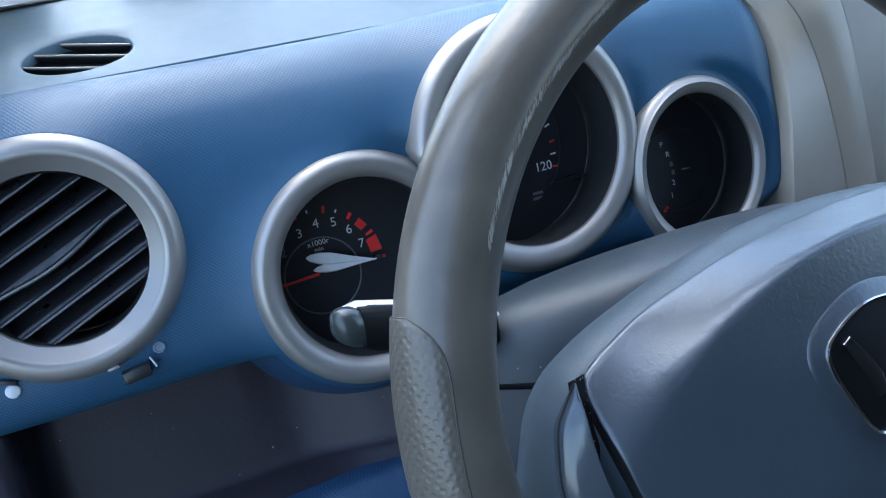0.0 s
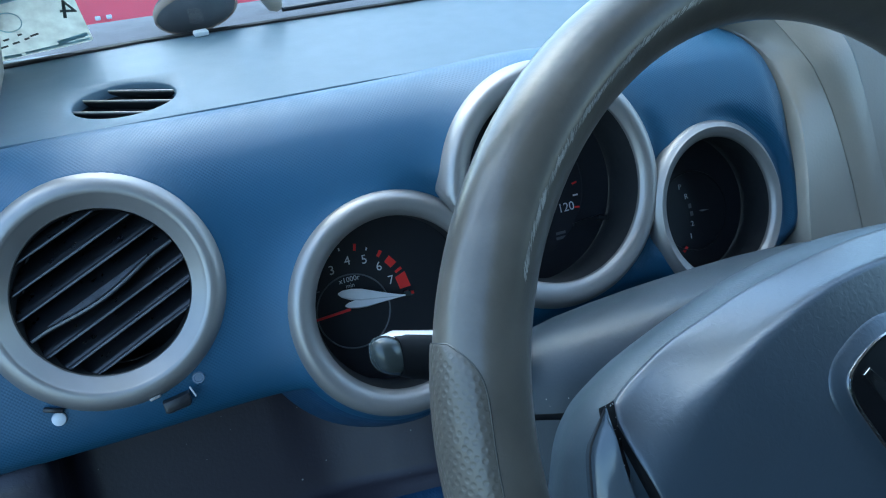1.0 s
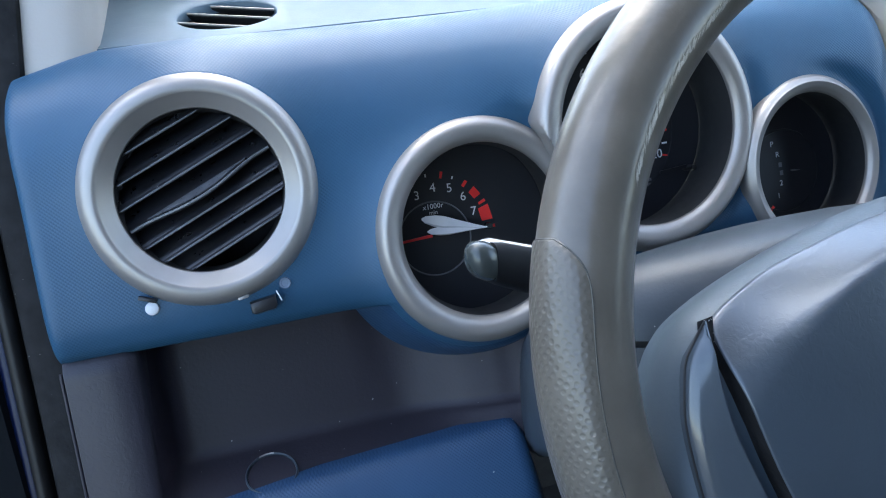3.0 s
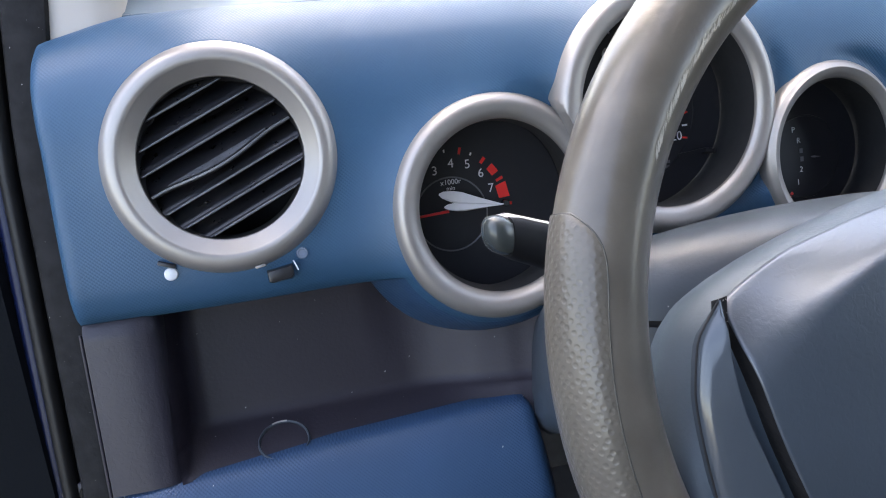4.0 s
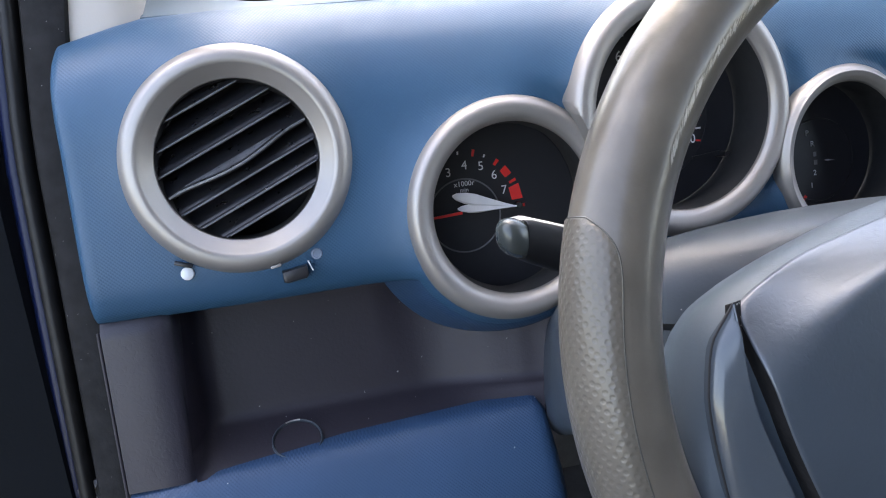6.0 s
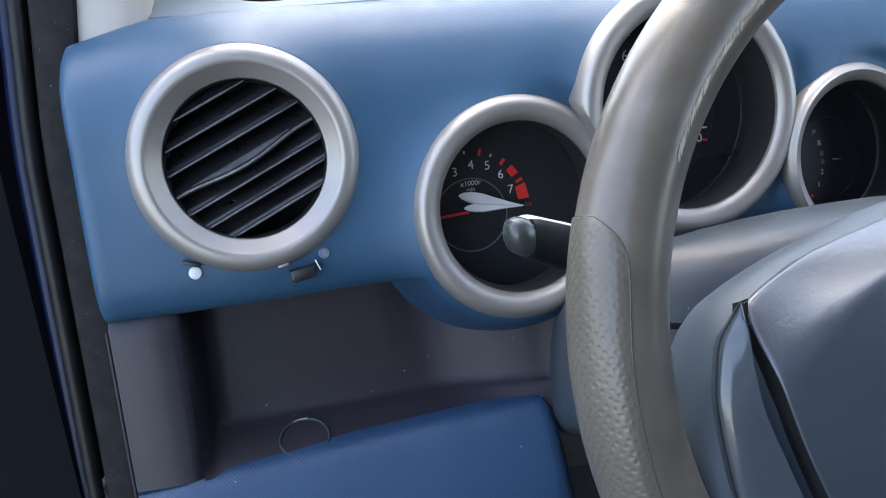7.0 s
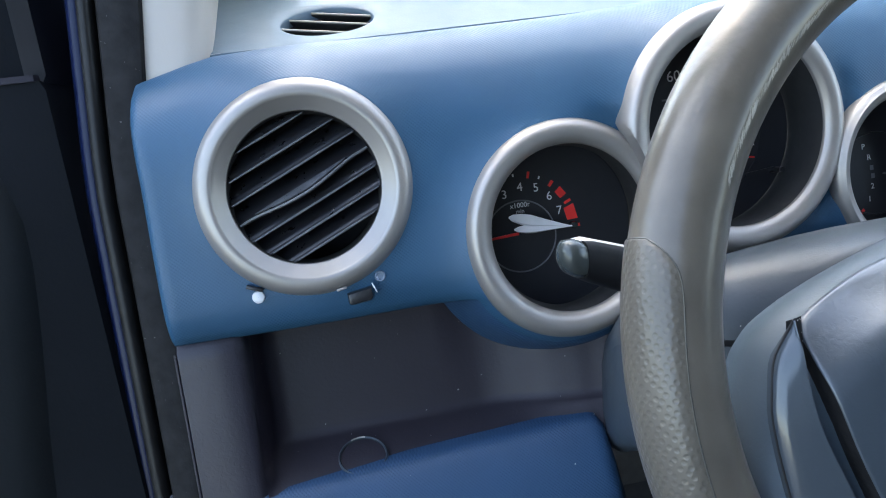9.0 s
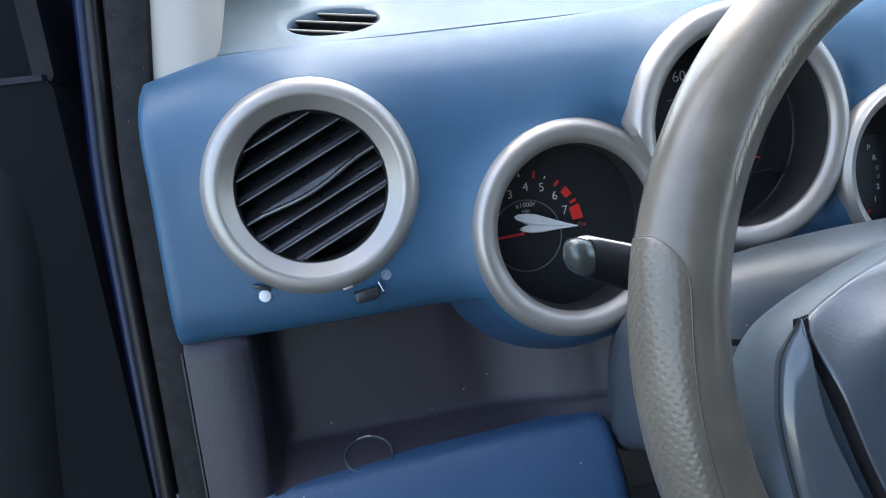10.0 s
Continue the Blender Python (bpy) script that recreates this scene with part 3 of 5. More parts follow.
def build_top():
    ob = thing("dashboard_top", on_top(0.3, 0.08, -0.03), "pale grey soft plastic dashboard top", "dashboard", kind="structure")
    cu, cb, a, b, turn = OVAL
    n = 64
    bm = bmesh.new()
    m = top_pose(cu, cb, 0, turn)
    inner = [bm.verts.new(m @ Vector((a * math.cos(2 * math.pi * i / n), b * math.sin(2 * math.pi * i / n), 0))) for i in range(n)]
    lip = [bm.verts.new(m @ Vector((a * 0.97 * math.cos(2 * math.pi * i / n), b * 0.97 * math.sin(2 * math.pi * i / n), -0.0014))) for i in range(n)]
    deep = [bm.verts.new(m @ Vector((a * 0.95 * math.cos(2 * math.pi * i / n), b * 0.95 * math.sin(2 * math.pi * i / n), -0.016))) for i in range(n)]
    for p, q in ((inner, lip), (lip, deep)):
        for i in range(n):
            j = (i + 1) % n
            bm.faces.new((p[i], p[j], q[j], q[i]))
    # a square collar of the skin round the oval, then plain strips
    half = 0.040
    collar = []
    for i in range(n):
        ang = 2 * math.pi * i / n + radians(turn)
        c, s = math.cos(ang), math.sin(ang)
        k = half / max(abs(c), abs(s))
        if abs(abs(c) - abs(s)) < 0.0695:
            c, s, k = math.copysign(1, c), math.copysign(1, s), half
        collar.append(bm.verts.new(on_top(cu + k * c, cb + k * s)))
    for i in range(n):
        j = (i + 1) % n
        bm.faces.new((inner[i], inner[j], collar[j], collar[i]))
    part("surround", bm, TOPGREY, ob, sharp=60)
    part("well", loft([[m @ Vector((a * k * math.cos(2 * math.pi * i / n), b * k * math.sin(2 * math.pi * i / n), z)) for i in range(n)] for k, z in ((0.958, -0.0075), (0.948, -0.0085), (0.945, -0.016))]), MATT, ob)

    def strip(us, backs, name):
        rows = []
        for u in us:
            rows.append([on_top(u, s, -0.0008 if s == backs[0] and s < 0.001 else 0) for s in backs])
        part(name, sheet(rows), TOPGREY, ob)

    far = 0.165
    def steps(p, q, k):
        return [p + (q - p) * i / k for i in range(k + 1)]
    edge = [(0.0, 0.0), (0.0024, -0.0022), (0.0026, -0.0007)]
    rows = []
    for u in steps(-0.097, 0.56, 80):
        drop = curve(u, (-0.097, -0.045, 0.44, 0.50, 0.56), (-0.012, 0, 0, -0.004, -0.02))
        rows.append([on_top(u, s, h) + Vector((0, 0, drop)) for s, h in [(0.0028, -0.012)] + edge[1:] + [(0.0033, 0.0)]] + [on_top(u, 0.0040, 0) + Vector((0, 0, drop * 0.6))])
    part("front_edge", sheet(rows), TOPGREY, ob)
    # black tube added to darken the groove, where only shade falls
    part("gasket", tube([on_top(u, 0.0010, -0.0026) for u in steps(-0.045, 0.44, 30)], 0.0013, 8), MATT, ob, "thin dark line painting the shadow in the groove")
    strip(steps(-0.097, cu - half, 6), steps(0.004, far, 10), "skin")
    strip(steps(cu + half, 0.62, 30), steps(0.004, far, 10), "skin")
    strip(steps(cu - half, cu + half, 6), steps(cb + half, far, 6), "skin")
    strip(steps(cu - half, cu + half, 6), [0.004 - 0.0001, cb - half], "skin")
    return ob


build_top()


def build_oval_vent():
    cu, cb, a, b, turn = OVAL
    ob = thing("demister_vent", on_top(cu, cb, -0.015), "oval black slatted demister vent in the dashboard top", "vent")
    m = top_pose(cu, cb, 0, turn)
    n = 48
    part("backing", loft([[m @ Vector((a * 0.96 * math.cos(2 * math.pi * i / n), b * 0.96 * math.sin(2 * math.pi * i / n), -0.0155)) for i in range(n)], [m @ Vector((0.001 * math.cos(2 * math.pi * i / n), 0.001 * math.sin(2 * math.pi * i / n), -0.0155)) for i in range(n)]]), MATT, ob)
    rot = -38.0
    for y in (-0.0160, 0.0026, 0.0199):
        # thin slats lie across the oval at a slight turn
        c, s = math.cos(radians(rot)), math.sin(radians(rot))
        inside = [t for t in [k * 0.0005 for k in range(-80, 81)] if ((t * c - y * s) / (a * 0.955)) ** 2 + ((t * s + y * c) / (b * 0.955)) ** 2 < 1]
        mid, length = (inside[0] + inside[-1]) / 2, inside[-1] - inside[0]
        seat = m @ pose(0, 0, -0.0022, 0, 0, rot)
        # black faces and pale edges paint shade and light onto each slat
        slat = part("slat", block(seat @ pose(mid, y + 0.0035, -0.0045, 45), (length, 0.0010, 0.011), 0.0003), MATT, ob)
        part("edge", tube([seat @ Vector((mid - length / 2, y, 0)), seat @ Vector((mid, y, 0)), seat @ Vector((mid + length / 2, y, 0))], 0.0007, 8), STACKGREY, slat, "slat edge with its lit tone put into the colour")
    return ob


build_oval_vent()

# ---- the storage tray, its side trim and the lower panel ----
TRAY_U = (-0.052, -0.049, -0.046, -0.041, -0.030, 0.090, 0.106, 0.122, 0.138, 0.155, 0.166, 0.176, 0.200)
TRAY_W = (0.000, -0.010, -0.026, -0.034, -0.036, -0.036, -0.0335, -0.0275, -0.0200, -0.0135, -0.0105, -0.007, 0.000)


def build_tray():
    rows = []
    us = [-0.052 + 0.252 * i / 126 for i in range(127)]
    for u in us:
        wb = smooth_curve(u, TRAY_U, TRAY_W)
        row = []
        for k in range(16):
            head = -0.074 if u < 0.07 else min(-0.074, curve(u, (0.07, 0.085, 0.11, 0.15, 0.20), (-0.076, -0.100, -0.116, -0.121, -0.116)))
            row.append(at(u, head + (-0.157 - head) * k / 15, wb - 0.006 * (1 - k / 15)))
        for k in range(1, 9):
            a = radians(90 * k / 8 * 0.62)
            row.append(at(u, -0.157 - 0.010 * math.sin(a) , wb + 0.010 * (1 - math.cos(a)) * 1.2))
        v0, w0 = -0.157 - 0.010 * math.sin(radians(56)), wb + 0.010 * (1 - math.cos(radians(56))) * 1.2
        for k in range(1, 8):
            row.append(at(u, v0 - 0.019 * k / 7, w0 + (0.002 - w0) * k / 7))
        rows.append(row)
    return lone("storage_tray", sheet(rows), TRAY, "charcoal plastic storage tray moulded into the lower dashboard", "tray", kind="structure", sharp=70)


build_tray()

side = thing("tray_side_trim", at(-0.07, -0.18, -0.02), "warm grey plastic side trim beside the storage tray", "trim", kind="structure")
rows = []
for k in range(21):
    v = -0.083 - 0.100 * k / 20
    rows.append([at(u, v, w - (0.004 if k == 0 else 0)) for u, w in ((-0.0905, -0.030), (-0.0905, -0.001), (-0.0898, 0.0015), (-0.088, 0.002), (-0.070, 0.003), (-0.058, 0.0025), (-0.0535, 0.0005), (-0.051, -0.004), (-0.0495, -0.012), (-0.048, -0.022))])
part("panel", sheet(rows), TRIMGREY, side)
part("edge_bead", tube([at(-0.0912, -0.088, 0.0), at(-0.0912, -0.186, 0.0)], 0.0009, 8), TRIMGREY, side, "thin edge bead")

rows = []
LOW_V = (-0.1720, -0.1735, -0.176, -0.180, -0.190, -0.205, -0.225, -0.250, -0.290, -0.340)
LOW_W = (-0.012, -0.003, 0.003, 0.0065, 0.012, 0.0185, 0.0240, 0.0275, 0.0290, 0.0280)
for i in range(60):
    u = -0.0895 + 0.2575 * i / 59
    turn_in = max(0.0, (u - 0.157) / 0.011)
    drop = 0.034 * (1 - math.sqrt(max(0.0, 1 - turn_in**2))) if turn_in > 0 else 0.0
    rows.append([at(u, v + (-0.0085 * (0.1 - u) / 0.19 - 0.0015) - drop * (1 - j / 9), w - 0.006 * turn_in**2) for j, (v, w) in enumerate(zip(LOW_V, LOW_W))])
rows.append([at(0.1685, smooth_curve(j, (0, 9), (-0.207, -0.340)), -0.04) for j in range(10)])
lone("lower_panel", sheet(rows), BLUE_SOFT, "rounded blue plastic knee panel below the storage tray", "panel", kind="structure")


def tray_floor(u, d):
    """A place d along the tray's floor, from back to front."""
    wb = smooth_curve(u, TRAY_U, TRAY_W)
    v0, w0 = -0.157 - 0.010 * math.sin(radians(56)), wb + 0.010 * (1 - math.cos(radians(56))) * 1.2
    return at(u, v0 - 0.019 * d, w0 + (0.002 - w0) * d)


o = tray_floor(0.008, 0.55)
fx = (tray_floor(0.02, 0.55) - tray_floor(0.0, 0.55)).normalized()
fy = (tray_floor(0.008, 0.1) - tray_floor(0.008, 0.7)).normalized()
fz = fx.cross(fy)
floor_m = Matrix(((fx.x, fy.x, fz.x, o.x), (fx.y, fy.y, fz.y, o.y), (fx.z, fy.z, fz.z, o.z), (0, 0, 0, 1)))
cap = thing("round_cap", o, "round charcoal cap with worn metal rim in the tray", "cap")
part("disc", turned([(0.0001, 0.0006), (0.0140, 0.0006), (0.0142, -0.001)], floor_m, 40), TRAY, cap)
part("rim", turned([(0.0142, -0.001), (0.0144, 0.0016), (0.0150, 0.0021), (0.0157, 0.0016), (0.0159, -0.001)], floor_m, 56), COLUMN, cap, "worn dark metal rim")
part("worn_edge", turned([(0.0144, 0.0017), (0.0150, 0.0024), (0.0156, 0.0018)], floor_m, 14, 78, 36), SILVER, cap, "short bright arc on the rim")

# ---- pillar, door seal, door opening and open door ----
rows = []
for k in range(24):
    t = k / 23
    v = 0.070 + 0.75 * t
    back = -0.052 + 0.75 * max(0.0, t - 0.18) ** 1.5
    shift = 0.105 * t
    rows.append([at(u + shift * k, v, back + w) for u, w, k in ((-0.0990, -0.03, 0), (-0.0960, -0.004, 0), (-0.0880, 0.004, 0.5), (-0.066, 0.009, 1), (-0.056, 0.007, 1), (-0.0510, 0.002, 1), (-0.0490, -0.006, 1), (-0.0500, -0.030, 1), (-0.0520, -0.060, 1), (-0.0560, -0.12, 1))])
lone("pillar_trim", sheet(rows), PILLAR, "beige grey plastic windscreen pillar trim", "pillar trim", kind="structure")


def upright(name, section, mat, label, category, v0, v1, sharp=40):
    """A strip of the door opening that runs up along the dashboard's end."""
    rows = []
    for k in range(40):
        t = k / 39
        v = v0 + (v1 - v0) * t
        back = 0.35 * max(0.0, v - 0.15) ** 1.3
        inner, outer = 0.13 * max(0.0, v - 0.04), 0.08 * max(0.0, v - 0.02)
        row = []
        for u, w in section:
            k = min(1.0, max(0.0, (-0.093 - u) / 0.0245))
            row.append(at(u + inner * (1 - k) + outer * k, v, w + back))
        rows.append(row)
    return lone(name, sheet(rows), mat, label, category, kind="structure", sharp=sharp)


upright("door_seal", [(-0.0925, -0.062), (-0.0930, -0.047), (-0.0945, -0.0445), (-0.1000, -0.0435), (-0.1120, -0.0435), (-0.1165, -0.0450), (-0.1182, -0.0480), (-0.1190, -0.0530), (-0.1193, -0.0700)], RUBBER, "worn black rubber door seal", "seal", -0.45, 0.60)
upright("seal_bead", [(-0.1180, -0.070), (-0.1196, -0.0560), (-0.1206, -0.0500), (-0.1230, -0.0462), (-0.1262, -0.0455), (-0.1295, -0.0480), (-0.1312, -0.0540), (-0.1316, -0.0640), (-0.1316, -0.0880)], BEAD, "smooth rounded rubber bead beside the door seal", "seal", -0.45, 0.60, 70)
upright("door_jamb", [(-0.1290, -0.070), (-0.1330, -0.0665), (-0.1370, -0.0655), (-0.1400, -0.0675), (-0.1425, -0.0730), (-0.1445, -0.0830), (-0.1470, -0.110), (-0.1650, -0.120)], CARBLUE, "deep blue painted door opening", "door frame", -0.45, 0.60, 60)


def build_door_check():
    ob = thing("door_check", at(-0.118, -0.200, -0.056), "small grey metal door check bracket on the door frame", "bracket")
    m = flat(-0.1185, -0.1940, -0.0530, 8)
    part("plate", slab([(-0.0125, -0.012), (0.0095, -0.012), (0.0095, 0.0030), (0.0060, 0.0052), (-0.0100, 0.0040), (-0.0125, 0.0015)], m, 0.003, 0.0008), TRIMGREY, ob)
    part("eyelet", turned([(0.0024, 0.0030), (0.0028, 0.0058), (0.0046, 0.0062), (0.0056, 0.0050), (0.0058, 0.0028)], m @ pose(0.0035, -0.0030, 0), 28), BEAD, ob, "dark rubber eyelet")
    part("bolt", turned([(0.0001, 0.0052), (0.0020, 0.0050), (0.0026, 0.0040), (0.0026, 0.0028)], m @ pose(-0.0075, -0.0040, 0), 6), COLUMN, ob, "small bolt head")
    return ob


build_door_check()


def build_open_door():
    ob = thing("front_door", at(-0.30, -0.45, -0.06), "open front door with dark grey trim panel", "door")
    # the door swings out on the hinge beside the jamb: d runs along it, away from the hinge
    def on(d, v, off=0.0):
        c, s = math.cos(radians(18)), math.sin(radians(18))
        return at(-0.1475 - 0.047 * v - d * c - off * s, v, -0.062 + d * s - off * c * -1)
    def face(outline, off0, off1, name, mat, label=""):
        rings = [[on(d, v, off0) for d, v in outline], [on(d, v, off1) for d, v in outline]]
        part(name, loft(rings, (True, True)), mat, ob, label)
    face([(0.0, -0.50), (0.0, 0.082), (0.003, 0.088), (0.05, 0.085), (0.55, 0.06), (0.80, 0.05), (0.80, -0.50)], -0.05, 0.0, "trim_panel", DOORTRIM)
    face([(0.004, 0.0875), (0.55, 0.061), (0.55, 0.066), (0.004, 0.0915)], -0.012, 0.002, "sill_strip", TRIMGREY, "paler sill edge")
    rows = []
    for k in range(14):
        v = 0.055 - 0.35 * k / 13
        d0 = smooth_curve(v, (-0.30, -0.17, -0.013, 0.03, 0.055), (0.062, 0.050, 0.030, 0.036, 0.046))
        rows.append([on(d0, v, 0.0), on(d0 + 0.004, v, 0.007), on(d0 + 0.012, v, 0.012), on(d0 + 0.06, v, 0.016), on(0.60, v, 0.016), on(0.62, v, 0.0)])
    part("armrest_pad", sheet(rows), DOORPAD, ob, "paler grey padded panel")
    face([(0.0, 0.0915), (0.0, 0.55), (0.018, 0.60), (0.028, 0.60), (0.014, 0.50), (0.012, 0.07)], -0.045, -0.004, "window_frame", BLACK)
    face([(0.013, 0.075), (0.013, 0.50), (0.14, 0.49), (0.14, 0.075)], -0.030, -0.026, "quarter_panel", DOORTRIM, "black mirror triangle")
    face([(0.141, 0.075), (0.141, 0.49), (0.40, 0.47), (0.78, 0.40), (0.78, 0.055)], -0.030, -0.026, "window_glass", GLASS)
    bpy.data.objects["window_glass"].visible_shadow = False
    return ob


build_open_door()

# ---- steering column ----
def build_column():
    ob = thing("steering_column", at(0.307, -0.17, 0.06), "slate grey plastic steering column shroud", "steering column")
    cu = 0.307

    # half sections from the middle of the top down to the split, and on round the underside
    UP = [(0.0, -0.0580), (0.030, -0.0583), (0.055, -0.0595), (0.080, -0.0615), (0.105, -0.0655), (0.125, -0.0715), (0.138, -0.0800), (0.146, -0.0905), (0.149, -0.1022)]
    LOW = [(0.1495, -0.1050), (0.152, -0.1200), (0.154, -0.1350), (0.154, -0.1500), (0.150, -0.1600), (0.142, -0.1665), (0.08, -0.1700), (0.0, -0.1710)]
    def section(half, w, k, sink):
        pts = [(cu - x * k, y - sink) for x, y in half] 
        other = [(cu + x * max(k, 0.93), y - sink) for x, y in half[::-1] if x > 0]
        return [at(u, v, w) for u, v in other + pts]

    ups = [section(UP, w, k, s) for w, k, s in ((-0.035, 0.86, 0.050), (0.0, 0.92, 0.036), (0.03, 0.97, 0.023), (0.06, 1.0, 0.0115), (0.085, 0.95, 0.005), (0.105, 0.85, 0.003), (0.119, 0.745, 0.0035), (0.132, 0.62, 0.0045), (0.140, 0.50, 0.006), (0.148, 0.30, 0.030), (0.149, 0.05, 0.070))]
    part("upper_cover", sheet(ups), COLUMN, ob, sharp=50)
    lows = [section(LOW[:0:-1] + [(LOW[0][0], LOW[0][1] + (0.0030 if w < 0.07 else 0.0))], w, k, s) for w, k, s in ((-0.035, 0.86, 0.050), (0.0, 0.92, 0.036), (0.03, 0.97, 0.023), (0.06, 1.0, 0.0115), (0.085, 0.95, 0.005), (0.105, 0.85, 0.003), (0.119, 0.745, 0.004), (0.132, 0.62, 0.009), (0.140, 0.50, 0.018))]
    part("lower_cover", sheet(lows), COLUMN, ob, sharp=50)
    line = [(0.1400, -0.0970), (0.1440, -0.1115)]
    for sgn in (-1, 1):
        part("split_line", sheet([[at(cu + sgn * x * k, y - s, w) for x, y in line] for w, k, s in ((-0.03, 0.86, 0.049), (0.03, 0.97, 0.023), (0.06, 1.0, 0.0115), (0.085, 0.95, 0.005), (0.105, 0.85, 0.003), (0.119, 0.745, 0.004), (0.132, 0.62, 0.009))]), JET, ob, "black split between the covers")
    return ob


build_column()


def build_stalk():
    ob = thing("turn_signal_stalk", at(0.20, -0.06, 0.10), "black turn signal stalk with smoky end cap", "stalk")
    # the lever runs out of the shroud towards the door, ending in a rounded cap
    a, b = Vector((0.187, -0.0795, 0.0975)), Vector((0.1165, -0.0505, 0.132))
    rings, top = [], []
    n = 20
    for t, hw, hh in ((0, 0.0075, 0.0090), (0.35, 0.0085, 0.0100), (0.7, 0.0098, 0.0108), (0.92, 0.0096, 0.0100), (1.0, 0.0088, 0.0088)):
        p = a.lerp(b, t)
        ring = []
        for k in range(n):
            c, s = math.cos(2 * math.pi * k / n), math.sin(2 * math.pi * k / n)
            y, z = (abs(s) ** 0.6) * (1 if s > 0 else -1) * hh, (abs(c) ** 0.6) * (1 if c > 0 else -1) * hw
            ring.append(at(p.x + 0.2 * z + 0.10 * y, p.y + y, p.z + z))
        rings.append(ring)
    part("lever", loft(rings, (True, True)), JET, ob, sharp=45)
    rings = []
    for out, k in ((0.0, 1.0), (0.003, 1.02), (0.006, 0.97), (0.0090, 0.84), (0.0112, 0.60), (0.0122, 0.3), (0.0124, 0.05)):
        d = (b - a).normalized()
        p = b + d * out
        ring = []
        for j in range(n):
            c, s = math.cos(2 * math.pi * j / n), math.sin(2 * math.pi * j / n)
            y, z = (abs(s) ** 0.8) * (1 if s > 0 else -1) * 0.0085 * k, (abs(c) ** 0.8) * (1 if c > 0 else -1) * 0.0085 * k
            ring.append(at(p.x + 0.2 * z + 0.10 * y, p.y + y, p.z + z))
        rings.append(ring)
    part("end_cap", loft(rings, (False, True)), STALKCAP, ob, "smoky grey rounded cap")
    # a broad flattened strip runs along the top and over the cap's shoulder
    rings = []
    for t, hw, hh in ((1.12, 0.0030, 0.0008), (1.06, 0.0052, 0.0016), (0.96, 0.0064, 0.0022), (0.6, 0.0070, 0.0026), (0.3, 0.0068, 0.0028), (0.0, 0.0062, 0.0028)):
        p = a.lerp(b, t) + Vector((0.0015, 0.0092 - 0.0045 * max(0.0, t - 0.9) / 0.2, 0.0010))
        rings.append([at(p.x + 0.3 * hw * math.cos(2 * math.pi * k / 16), p.y + hh * math.sin(2 * math.pi * k / 16) - 0.35 * hw * math.cos(2 * math.pi * k / 16), p.z + hw * math.cos(2 * math.pi * k / 16)) for k in range(16)])
    # near-white colour imitates sky mirrored in the stalk's dark glossy top
    part("top_strip", loft(rings, (True, True)), PALEGLINT, ob, "glossy top with the sky's reflection put into its colour")
    return ob


build_stalk()

# ---- steering wheel ----
HUB = Vector((0.3074, -0.1006, 0.1807))
TILT_BACK, SWING, TURNED = 0.118, -0.0773, radians(5)
ax = Vector((math.cos(SWING), 0, math.sin(SWING)))
bx = Vector((-math.sin(SWING) * math.sin(TILT_BACK), math.cos(TILT_BACK), -math.sin(TILT_BACK)))
bx = (bx - ax * ax.dot(bx)).normalized()
nx = ax.cross(bx)
WHEEL = DASH @ Matrix(((ax.x, bx.x, nx.x, HUB.x), (ax.y, bx.y, nx.y, HUB.y), (ax.z, bx.z, nx.z, HUB.z), (0, 0, 0, 1))) @ Matrix.Rotation(TURNED, 4, "Z")
RIM_R, RIM_T = 0.1795, 0.0185


def rim_place(theta, phi, r=RIM_T):
    """theta round the wheel; phi round the rim's section, 0 outwards and 90 to the driver. In degrees."""
    a, p = radians(theta), radians(phi)
    d = RIM_R + r * math.cos(p)
    return WHEEL @ Vector((d * math.cos(a), d * math.sin(a), r * 1.04 * math.sin(p)))


